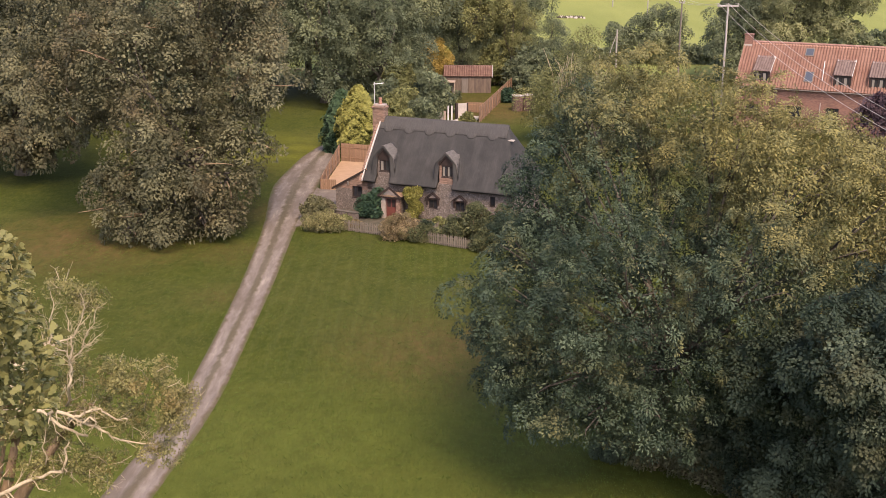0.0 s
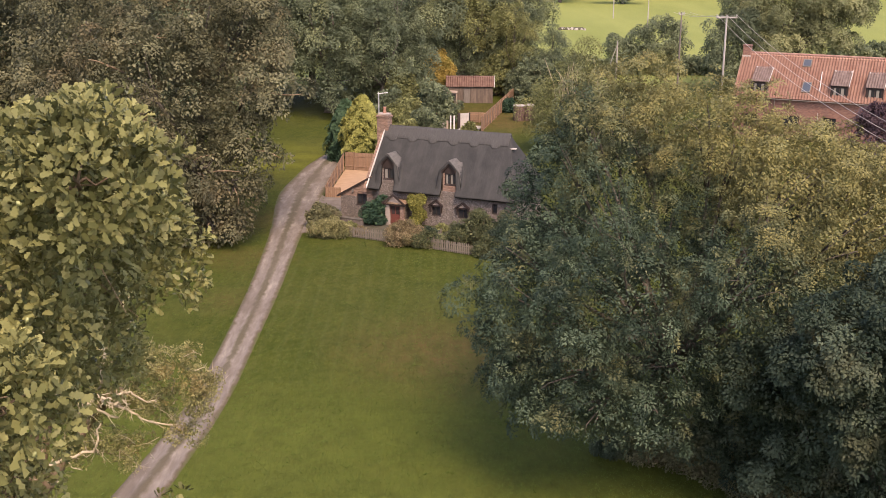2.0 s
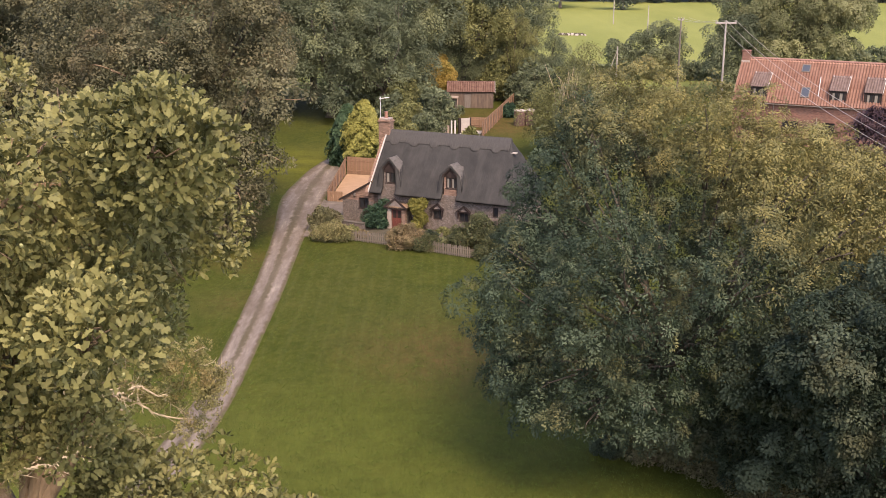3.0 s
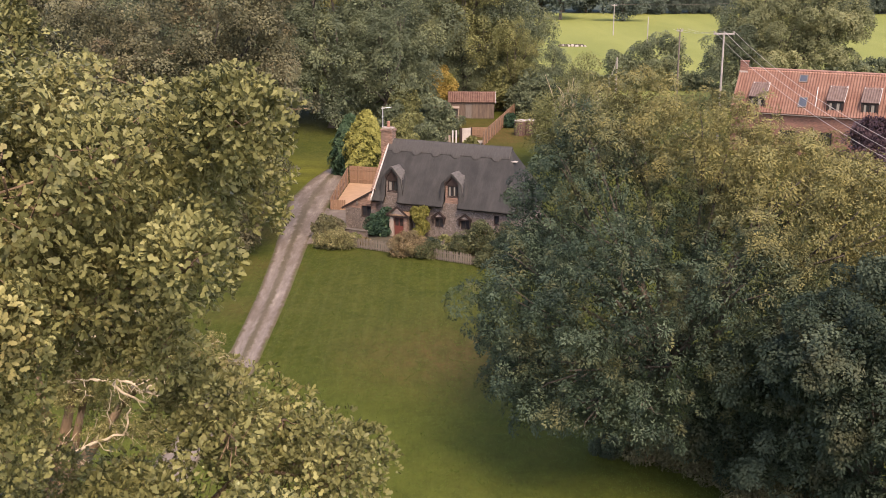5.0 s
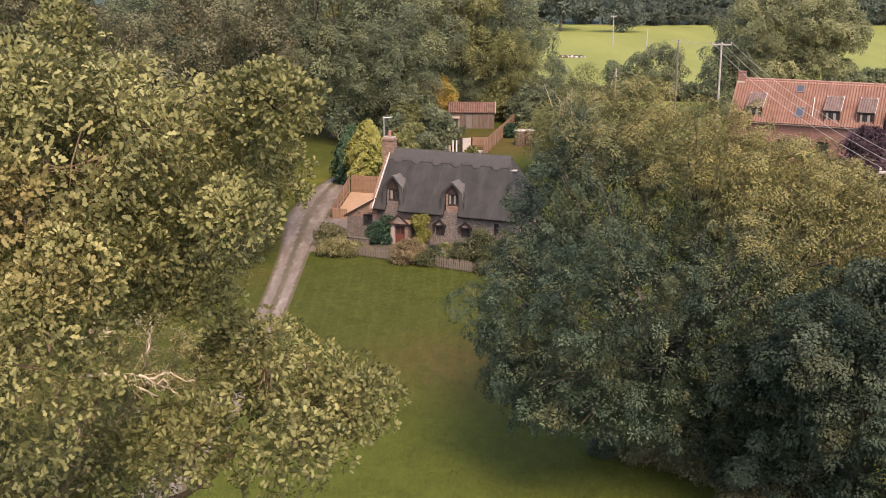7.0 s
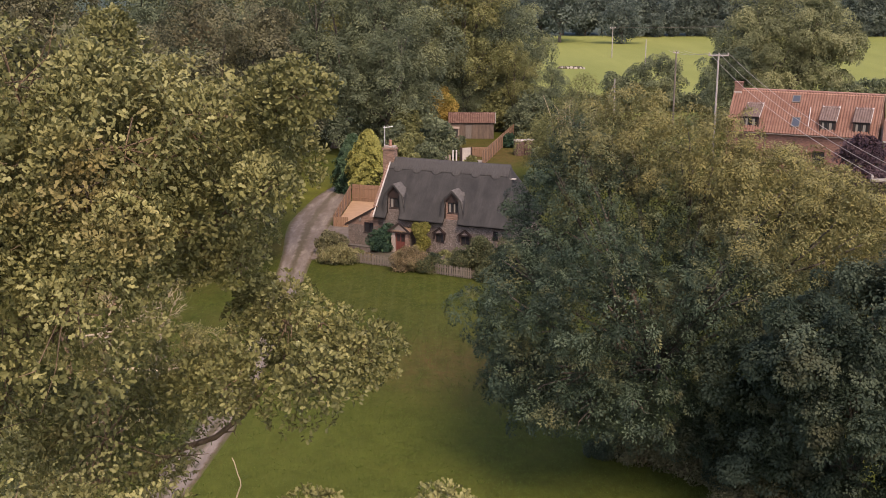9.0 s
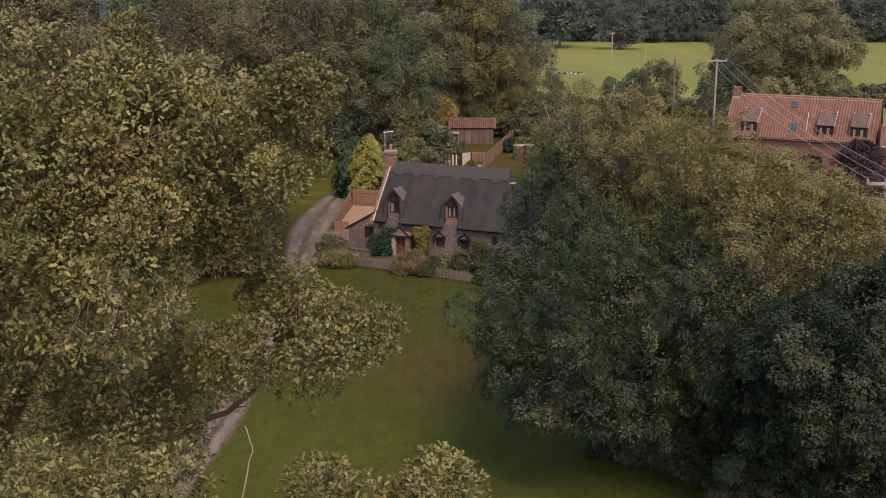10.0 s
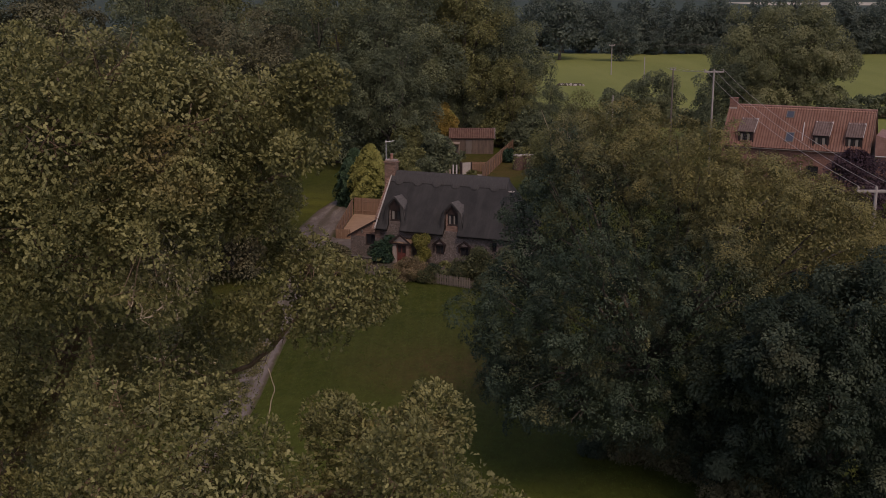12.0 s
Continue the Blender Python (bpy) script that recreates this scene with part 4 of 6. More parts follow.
clusters = []
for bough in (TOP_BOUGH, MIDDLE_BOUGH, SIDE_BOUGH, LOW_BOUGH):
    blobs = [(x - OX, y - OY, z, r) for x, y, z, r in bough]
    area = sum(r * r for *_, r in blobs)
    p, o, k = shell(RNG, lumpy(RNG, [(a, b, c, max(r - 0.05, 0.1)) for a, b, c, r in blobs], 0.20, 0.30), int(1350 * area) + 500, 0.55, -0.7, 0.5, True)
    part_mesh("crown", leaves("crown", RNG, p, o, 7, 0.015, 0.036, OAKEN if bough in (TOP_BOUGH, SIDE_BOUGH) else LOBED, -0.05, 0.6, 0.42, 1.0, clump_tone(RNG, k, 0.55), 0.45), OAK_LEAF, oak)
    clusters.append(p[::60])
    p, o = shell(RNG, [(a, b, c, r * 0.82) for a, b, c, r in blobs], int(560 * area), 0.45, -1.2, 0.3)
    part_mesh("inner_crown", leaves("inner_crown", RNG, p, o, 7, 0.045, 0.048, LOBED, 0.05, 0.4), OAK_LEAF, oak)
    bm = bmesh.new()
    for x, y, z, r in blobs:
        for _ in range(int(3 + 5 * r)):
            d = Vector(unit(RNG.normal(size=3) + np.array((0.3, -0.3, 0.3))))
            c, bend = Vector((x, y, z)), Vector(RNG.normal(size=3)) * r * 0.12
            tube([c - d * r * 0.3, c + d * r * 0.1 + bend, c + d * r * 0.55 - bend, c + d * r * 0.92], [0.007, 0.006, 0.004, 0.002], 5, bm)
    tagged(part("twig_growth", bm, BARK, oak, "thin brown leafy twigs", True), kind="stuff")
bm = bmesh.new()
for q in np.concatenate(clusters):
    bmesh.ops.create_uvsphere(bm, u_segments=6, v_segments=5, radius=0.0075, matrix=pose(*(q + RNG.normal(size=3) * 0.02 + np.array((0.01, -0.03, 0.03))), *RNG.uniform(-40, 40, 3)) @ Matrix.Diagonal((1, 1, 1.35, 1)))
tagged(part("acorn_crop", bm, ACORN, oak, "small pale green acorns", True), kind="stuff")
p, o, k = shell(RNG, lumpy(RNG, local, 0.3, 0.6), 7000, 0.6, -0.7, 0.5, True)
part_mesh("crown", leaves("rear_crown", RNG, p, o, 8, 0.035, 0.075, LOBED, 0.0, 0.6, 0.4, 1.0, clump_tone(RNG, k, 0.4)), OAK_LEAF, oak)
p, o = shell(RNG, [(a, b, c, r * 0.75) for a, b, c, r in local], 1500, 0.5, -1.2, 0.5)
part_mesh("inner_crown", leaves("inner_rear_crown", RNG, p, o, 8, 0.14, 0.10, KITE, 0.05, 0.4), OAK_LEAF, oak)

# the half-dead oak beyond it
DX, DY = -10.2, 21.4
DYING = [(-5.86, 20.5, 12.9, 0.78), (-5.38, 20.7, 12.31, 0.55), (-6.32, 20.7, 12.0, 0.68), (-7.3, 21.1, 12.5, 0.69), (-7.72, 20.9, 13.45, 0.62), (-8.38, 20.8, 14.33, 0.67), (-7.37, 20.7, 15.04, 0.31),
         (-8.51, 20.9, 15.0, 0.44), (-6.44, 20.7, 13.23, 0.45), (-5.09, 20.9, 12.66, 0.27), (-6.87, 20.8, 11.13, 0.52), (-7.81, 20.9, 11.33, 0.64), (-8.65, 21.3, 12.41, 0.81), (-5.77, 20.7, 11.63, 0.41),
         (-9.99, 21.3, 13.78, 1.03), (-9.96, 21.3, 12.16, 1.05), (-10.53, 20.9, 10.95, 1.16), (-11.53, 21.5, 12.45, 1.29), (-7.01, 20.8, 14.68, 0.31), (-8.61, 21.5, 11.29, 0.71)]
dying = thing("oak_tree", DX, DY, label="half-dead old oak with bleached antler branches and thin leaf", category="tree")
local = [(x - DX, y - DY, z, max(r - 0.14, 0.18)) for x, y, z, r in DYING]
part("trunk", limbs(RNG, [local[k] for k in (3, 5, 12, 14, 17)], (0.2, 0.1, 8.5), 0.45), BARK, dying, smooth=True)
DEADWOOD = "bleached bare antler branch"
for r0, r1, n, line in (
        (0.085, 0.05, 1, [(-9.2, 20.9, 12.3), (-8.5, 20.5, 12.55), (-7.98, 20.4, 12.58), (-7.67, 20.4, 12.33), (-7.35, 20.4, 12.15), (-7.14, 20.6, 11.96)]),
        (0.075, 0.03, 2, [(-7.8, 20.4, 12.5), (-7.35, 20.2, 12.61), (-7.1, 20.3, 12.36), (-6.78, 20.4, 12.19), (-6.44, 20.4, 11.95), (-5.88, 20.6, 11.79)]),
        (0.06, 0.022, 2, [(-7.35, 20.3, 12.45), (-7.17, 20.2, 12.55), (-6.94, 20.2, 12.68), (-6.78, 20.4, 12.62), (-6.5, 20.2, 12.56), (-6.14, 20.1, 12.55)]),
        (0.045, 0.02, 2, [(-7.07, 20.2, 12.4), (-6.92, 20.2, 12.55), (-6.82, 20.2, 12.4), (-6.94, 20.3, 12.27)]),
        (0.07, 0.02, 3, [(-9.3, 20.6, 13.3), (-8.42, 19.8, 13.61), (-8.16, 19.6, 13.81), (-7.72, 19.6, 13.98), (-7.43, 19.6, 14.21), (-7.1, 19.6, 14.38), (-6.9, 19.6, 14.45)]),
        (0.04, 0.01, 4, [(-7.43, 19.6, 14.21), (-7.28, 19.6, 14.46), (-7.32, 19.6, 14.72), (-7.19, 19.6, 15.02), (-7.22, 19.6, 15.35)]),
        (0.05, 0.015, 3, [(-7.5, 20.6, 12.6), (-7.19, 19.9, 13.28), (-7.11, 19.9, 13.57), (-7.11, 19.9, 13.8), (-7.14, 19.9, 14.04), (-7.38, 19.9, 14.12)]),
        (0.035, 0.008, 5, [(-7.12, 19.9, 13.75), (-6.91, 19.9, 14.04), (-6.67, 19.9, 14.23), (-6.44, 19.9, 14.41)]),
        (0.035, 0.008, 5, [(-7.09, 19.9, 13.86), (-7.04, 19.9, 14.21), (-7.07, 19.9, 14.55), (-7.07, 19.9, 14.87)]),
        (0.03, 0.007, 6, [(-6.85, 19.9, 14.12), (-6.75, 19.9, 14.38), (-6.59, 19.9, 14.61), (-6.48, 19.9, 14.94)]),
        (0.03, 0.007, 6, [(-6.99, 19.9, 14.32), (-6.83, 19.9, 14.61), (-6.74, 19.9, 14.89), (-6.77, 19.9, 15.2)]),
        (0.04, 0.01, 5, [(-8.9, 20.2, 13.3), (-8.38, 19.8, 13.9), (-8.23, 19.8, 14.36), (-8.21, 19.8, 14.7), (-8.05, 19.8, 15.04)]),
        (0.035, 0.008, 5, [(-8.24, 20.2, 13.62), (-8.1, 20.2, 13.92), (-8.11, 20.2, 14.21), (-7.93, 20.2, 14.49)]),
        (0.11, 0.03, 2, [(-10.3, 21.0, 10.1), (-9.53, 20.6, 10.53), (-9.04, 20.5, 10.72), (-8.32, 20.5, 11.04), (-7.72, 20.5, 11.23), (-7.6, 20.5, 11.61), (-7.48, 20.5, 11.86)]),
        (0.03, 0.01, 3, [(-8.05, 20.6, 11.3), (-7.98, 20.5, 11.89), (-7.9, 20.4, 12.4)]),
        (0.03, 0.012, 4, [(-7.72, 20.6, 11.23), (-7.48, 21.0, 10.92), (-7.14, 21.1, 10.73), (-6.86, 21.2, 10.5)])):
    limb(dying, line, r0 * 0.55, r1 * 0.5, n, PALE_WOOD, "dead_branch", DEADWOOD, 0.5)
p, o, k = shell(RNG, lumpy(RNG, local, 0.30, 0.9), 11000, 0.05, -1.1, 0.0, True)
part_mesh("crown", leaves("thin_crown", RNG, p, o, 7, 0.028, 0.055, LOBED, 0.0, 0.5, 0.45, 1.0, clump_tone(RNG, k, 0.4)), DRY_LEAF, dying, "thin olive leaf browning at the tips")
bm = bmesh.new()
for x, y, z, r in local:
    for _ in range(int(4 + 7 * r)):
        a = Vector((x, y, z)) + Vector(RNG.normal(size=3)) * r * 0.55
        d = Vector(unit(np.array((0.5, -0.6, 0.9)) + RNG.normal(size=3) * 1.2)) * RNG.uniform(0.2, 0.5)
        q = a + d * 0.5 + Vector(RNG.normal(size=3)) * 0.06
        tube([a, q, a + d], [0.008, 0.006, 0.003], 4, bm)
        tube([q, q + d * 0.3 + Vector(RNG.normal(size=3)) * 0.12], [0.005, 0.002], 4, bm)
tagged(part("twig_growth", bm, PALE_WOOD, dying, "pale bare twigs", True), kind="stuff")


# ---- building helpers ----
def wall(x0, x1, z0, z1, y0, y1, holes=()):
    """A wall with rectangular openings right through it."""
    xs = sorted({x0, x1, *(h[k] for h in holes for k in (0, 1))})
    zs = sorted({z0, z1, *(h[k] for h in holes for k in (2, 3))})
    solid = {(i, j): not any(h[0] <= xs[i] < h[1] and h[2] <= zs[j] < h[3] for h in holes) for i in range(len(xs) - 1) for j in range(len(zs) - 1)}
    bm = bmesh.new()
    made = {}

    def v(x, y, z):
        if (x, y, z) not in made:
            made[(x, y, z)] = bm.verts.new((x, y, z))
        return made[(x, y, z)]

    for (i, j), s in solid.items():
        if not s:
            continue
        a, b, c, d = xs[i], xs[i + 1], zs[j], zs[j + 1]
        bm.faces.new((v(a, y0, c), v(b, y0, c), v(b, y0, d), v(a, y0, d)))
        bm.faces.new((v(a, y1, d), v(b, y1, d), v(b, y1, c), v(a, y1, c)))
        for step, (p, q) in (((-1, 0), ((a, c), (a, d))), ((1, 0), ((b, d), (b, c))), ((0, -1), ((b, c), (a, c))), ((0, 1), ((a, d), (b, d)))):
            if not solid.get((i + step[0], j + step[1]), False):
                bm.faces.new((v(p[0], y0, p[1]), v(p[0], y1, p[1]), v(q[0], y1, q[1]), v(q[0], y0, q[1])))
    bmesh.ops.recalc_face_normals(bm, faces=bm.faces)
    return bm


def casement(parent, x0, x1, z0, z1, y, lights=2, frame_w=0.06, material=None, sill=True, drapes=()):
    """A timber window: frame with mullions, panes, sill."""
    w = part("window", wall(x0, x1, z0, z1, y - 0.03, y + 0.05, [
        (x0 + frame_w + k * (x1 - x0 - frame_w) / lights, x0 + (k + 1) * (x1 - x0 - frame_w) / lights, z0 + frame_w, z1 - frame_w) for k in range(lights)]),
        material or TIMBER, parent, "brown timber casement window" if not material else "")
    for k in range(lights):
        a = x0 + frame_w + k * (x1 - x0 - frame_w) / lights
        b = x0 + (k + 1) * (x1 - x0 - frame_w) / lights
        part("pane", box(a, b, y + 0.01, y + 0.02, z0 + frame_w, z1 - frame_w), GLASS, w)
    for f0, f1 in drapes:
        part("curtain", box(x0 + (x1 - x0) * f0, x0 + (x1 - x0) * f1, y + 0.001, y + 0.008, z0 + frame_w, z1 - frame_w - 0.03), CURTAIN, w, "pale curtain")
    if sill:
        part("sill", box(x0 - 0.06, x1 + 0.06, y - 0.12, y - 0.031, z0 - 0.06, z0, 0.01), material or TIMBER, w)
    return w


def pantiles(x0, x1, run_len, pitch, rows, amp):
    """A sheet of pantile waves, stepped at each course, that climbs along y."""
    bm = bmesh.new()
    cols = int((x1 - x0) / pitch) * 6
    prev = None
    for j in range(rows):
        for e, (f, lift) in enumerate(((j / rows, 0.085), ((j + 1) / rows, 0.015))):
            row = [bm.verts.new((x0 + (x1 - x0) * i / cols, f * run_len, lift + amp * math.sin(math.tau * (i / 6.0)) + 0.35 * amp * math.sin(math.tau * (i / 3.0)))) for i in range(cols + 1)]
            if prev:
                for i in range(cols):
                    bm.faces.new((prev[i], prev[i + 1], row[i + 1], row[i]))
            prev = row
    return bm


def tiled_slope(parent, x0, x1, y_eave, z_eave, y_ridge, z_ridge, material, pitch=0.24, course=0.3, amp=0.04, name="roof_slope", label=""):
    run_len = math.hypot(y_ridge - y_eave, z_ridge - z_eave)
    tilt = math.degrees(math.atan2(z_ridge - z_eave, abs(y_ridge - y_eave)))
    w = x1 - x0
    at = pose(x0, y_eave, z_eave, tilt) if y_ridge > y_eave else pose(x1, y_eave, z_eave, 0, 0, 180) @ pose(0, 0, 0, tilt)
    ob = part(name, pantiles(0, w, run_len, pitch, max(2, int(run_len / course)), amp), material, parent, label, True, at)
    sol = ob.modifiers.new("thick", "SOLIDIFY")
    sol.thickness, sol.offset = 0.05, -1
    return ob


# ---- the thatched cottage ----
cottage = thing("thatched_cottage", -5.8, 84.0, 0, -23, label="flint-walled cottage with grey thatch, two dormers and a gabled porch", category="house")
W_A, W_B, W_C, DOOR = (5.10, 5.84, 0.86, 1.64), (7.26, 8.06, 0.88, 1.64), (10.01, 10.43, 1.49, 2.24), (2.00, 2.78, 0.0, 1.92)
part("wall", wall(0, 11.8, -0.2, 2.85, 0, 0.4, [W_A, W_B, W_C, DOOR]), FLINT, cottage, "flint rubble front wall")
part("wall", wall(0, 11.8, -0.2, 2.85, 5.8, 6.2), FLINT, cottage)
part("gable", prism([(-3.1, -0.2), (3.1, -0.2), (3.1, 2.6), (0.35, 6.1), (-0.35, 6.1), (-3.1, 2.6)], 0, 0.4), BRICK_PALE, cottage, at=pose(0.4, 3.1, 0, 0, 0, 90))
part("wall", box(11.4, 11.8, 0.401, 5.799, -0.2, 2.6), FLINT, cottage)

D1, D2 = (1.42, 5.50, 1.22), (6.54, 5.36, 1.15)


def thatch_height(x, y):
    """The height of the thatch over the plan, with its two hoods and the hipped end."""
    main = 2.72 + (y + 0.5) * 1.175 + 0.05 * math.sin(y * 1.1) if y < 3.1 else 2.72 + (6.7 - y) * 1.175
    main = min(main, 6.93)
    main = min(main, 6.93 - max(0, x - 10.25) * 2.35)
    best = main
    for cx, top, slope in (D1, D2):
        dx = abs(x - cx)
        if -0.16 < y < 2.4:
            best = max(best, top - slope * math.sqrt(dx * dx + 0.012) - max(0, dx - 0.88) * 9.0 - 0.05 * (y + 0.15))
    return best + 0.025 * noise.noise(Vector((x * 1.7, y * 1.7, 3)))


def thatch():
    bm = bmesh.new()
    nx, ny = 176, 104
    x0, x1, y0, y1 = -0.12, 12.1, -0.55, 6.75
    g = [[(x0 + (x1 - x0) * i / nx, y0 + (y1 - y0) * j / ny) for i in range(nx + 1)] for j in range(ny + 1)]
    vs = [[bm.verts.new((x, y, thatch_height(x, y))) for x, y in row] for row in g]
    for j in range(ny):
        for i in range(nx):
            x, y = g[j][i]
            cut = any(abs(x + 0.03 - cx) < 0.60 and y < -0.16 for cx, _, _ in (D1, D2))
            if not cut and min(c.co.z for c in (vs[j][i], vs[j + 1][i + 1])) > 2.45:
                bm.faces.new((vs[j][i], vs[j][i + 1], vs[j + 1][i + 1], vs[j + 1][i]))
    bmesh.ops.delete(bm, geom=[v for v in bm.verts if not v.link_faces], context="VERTS")
    ob = part("roof", bm, THATCH, cottage, "grey weathered straw thatch", True)
    sol = ob.modifiers.new("thick", "SOLIDIFY")
    sol.thickness, sol.offset = 0.20, -1
    return ob


ROOF = thatch()


def ridge_cap():
    """The raised ridge of the thatch with its scalloped lower edge on both sides."""
    bm = bmesh.new()
    n = 300
    rows = []
    for i in range(n + 1):
        x = -0.10 + 10.42 * i / n
        u = ((x - 0.70 + 0.86) % 1.72 - 0.86) / 0.37
        drop = 0.72 + (0.17 * math.sqrt(1 - u * u) if abs(u) < 1 else 0.0)
        row = []
        for s in (-1.0, -0.985, -0.6, -0.25, 0, 0.25, 0.6, 0.985, 1.0):
            y = 3.1 + s * drop
            lift = 0.02 if abs(s) == 1 else 0.13
            row.append(bm.verts.new((x, y, 6.93 - abs(s) * drop * 1.16 + lift + 0.02 * noise.noise(Vector((x * 3, y * 3, 0))))))
        rows.append(row)
    for a, b in zip(rows, rows[1:]):
        for k in range(len(a) - 1):
            bm.faces.new((a[k], b[k], b[k + 1], a[k + 1]))
    ob = part("ridge_cap", bm, THATCH_RIDGE, ROOF, "raised thatch ridge with a scalloped edge", True)
    sol = ob.modifiers.new("thick", "SOLIDIFY")
    sol.thickness, sol.offset = 0.10, -1


ridge_cap()
for cx, top, slope in (D1, D2):
    # sunlit right-hand cheek and crown of each hood, laid on as paler thatch
    bm = bmesh.new()
    rows = []
    for j in range(9):
        y = -0.15 + 1.45 * j / 8
        row = [bm.verts.new((cx + dx, y, thatch_height(cx + dx, y) + 0.035 + 0.02 * noise.noise(Vector((dx * 5, y * 3, cx))))) for dx in np.linspace(-0.12 - 0.03 * (j % 2), 1.02 * (1 - 0.06 * j) + 0.03 * (j % 2), 9)]
        rows.append(row)
    for a, b in zip(rows, rows[1:]):
        for k in range(8):
            bm.faces.new((a[k], a[k + 1], b[k + 1], b[k]))
    ob = part("hood", bm, THATCH_PALE, ROOF, "dormer hood thatch, coloured paler on its sunlit side", True)
    sol = ob.modifiers.new("thick", "SOLIDIFY")
    sol.thickness, sol.offset = 0.03, -1

for cx, top, slope, mat in ((*D1, FLINT), (*D2, BRICK_PALE)):
    wx = cx + 0.06
    hole = (wx - 0.44, wx + 0.44, 3.38, 4.22)
    dormer = part("dormer", wall(wx - 0.60, wx + 0.60, 2.854, 4.22, 0.004, 0.30, [hole]), mat, cottage)
    part("gablet", prism([(wx - 0.60, 4.22), (wx + 0.60, 4.22), (wx + 0.60, top - 0.88), (cx, top - 0.30), (wx - 0.60, top - 0.88)], 0.01, 0.25), TIMBER, dormer)
    for s in (-1, 1):
        part("bargeboard", prism([(cx, top - 0.42), (cx, top - 0.22), (cx + s * 0.86, top - 0.22 - 0.86 * slope), (cx + s * 0.86, top - 0.44 - 0.86 * slope)], -0.12, -0.06), TIMBER, dormer)
    casement(dormer, *hole, 0.10, drapes=((0.10, 0.26), (0.56, 0.70)) if mat is BRICK_PALE else ((0.10, 0.34),))
for hole in (W_A, W_B):
    w = casement(cottage, *hole, 0.12)
    c = (hole[0] + hole[1]) / 2
    for s in (-1, 1):
        part("hood_board", prism([(c, 2.04), (c, 2.15), (c + s * 0.58, 1.72), (c + s * 0.58, 1.60)], -0.24, -0.004), TIMBER, w)
        part("bracket", box(c + s * 0.44 - 0.04, c + s * 0.44 + 0.04, -0.20, -0.004, 1.15, 1.66), TIMBER, w)
    part("lintel", box(c - 0.46, c + 0.46, -0.12, -0.004, 1.60, 1.70), TIMBER, w)
    part("tympanum", prism([(c - 0.26, 1.72), (c + 0.26, 1.72), (c, 1.95)], -0.10, -0.004), MORTAR, w, "pale plastered hood panel")
casement(cottage, *W_C, 0.12, 1)
part("door", box(2.04, 2.74, 0.14, 0.20, 0, 1.88, 0.01), TIMBER, cottage, "dark inner door")
# pale verge along the near gable
part("bargeboard", prism([(-0.58, 2.62), (-0.58, 2.80), (3.1, 7.12), (6.78, 2.80), (6.78, 2.62), (3.1, 6.92)], -0.21, -0.14), WHITE, cottage, "pale weathered verge board", at=pose(0, 0, 0, 0, 0, 90) @ Matrix.Diagonal((1, -1, 1, 1)))
part("verge_tiles", prism([(-0.50, 2.30), (-0.50, 2.58), (3.1, 6.86), (6.7, 2.58), (6.7, 2.30), (3.1, 6.5)], -0.50, -0.22), BRICK_PALE, cottage, "brick verge course", at=pose(-0.02, 0, 0, 0, 0, 90) @ Matrix.Diagonal((1, -1, 1, 1)))
stack = part("chimney", box(-0.84, 0.14, 2.72, 3.48, 0, 7.62, 0.02), BRICK_PALE, cottage, "brick chimney stack")
part("cap", box(-0.90, 0.20, 2.66, 3.54, 7.62, 7.78, 0.02), BRICK_PALE, stack)
part("cap", box(-0.80, 0.10, 2.76, 3.44, 7.78, 7.94, 0.03), MORTAR, stack, "mortar flaunching")
part("chimney_pot", tube([(-0.33, 3.1, 7.9), (-0.33, 3.1, 8.0), (-0.33, 3.1, 8.3), (-0.33, 3.1, 8.42)], [0.17, 0.14, 0.12, 0.15], 12), PANTILE, stack, "clay chimney pot", True)

# lean-to at the gable
LEAN_W = (-1.34, -0.46, 1.10, 1.98)
lean = part("lean_to", wall(-2.78, -0.004, -0.2, 1.75, 0.02, 0.32, [(LEAN_W[0], LEAN_W[1], LEAN_W[2], 1.75)]), FLINT, cottage, "small flint lean-to")
part("gable", prism([(-2.78, 1.751), (LEAN_W[0], 1.751), (LEAN_W[0], 1.98), (LEAN_W[1], 1.98), (LEAN_W[1], 1.751), (-0.004, 1.751), (-0.004, 3.30)], 0.02, 0.32), BRICK_PALE, lean)
casement(lean, *LEAN_W, 0.12)
part("wall", box(-2.78, -2.48, 0.321, 2.6, -0.2, 1.75), FLINT, lean)
part("roof", prism([(-2.98, 1.66), (-0.06, 3.36), (-0.06, 3.44), (-2.98, 1.74)], -0.06, 2.7), SAND, lean, "sandy felted roof")
part("bargeboard", prism([(-3.0, 1.58), (-0.06, 3.28), (-0.06, 3.47), (-3.0, 1.77)], -0.10, -0.061), TIMBER, lean)
part("gutter", box(-3.09, -2.99, -0.1, 2.7, 1.60, 1.70, 0.02), TIMBER, lean)
part("lantern", box(-1.72, -1.58, -0.14, 0.019, 2.05, 2.32, 0.03), DARK_POLE, lean)

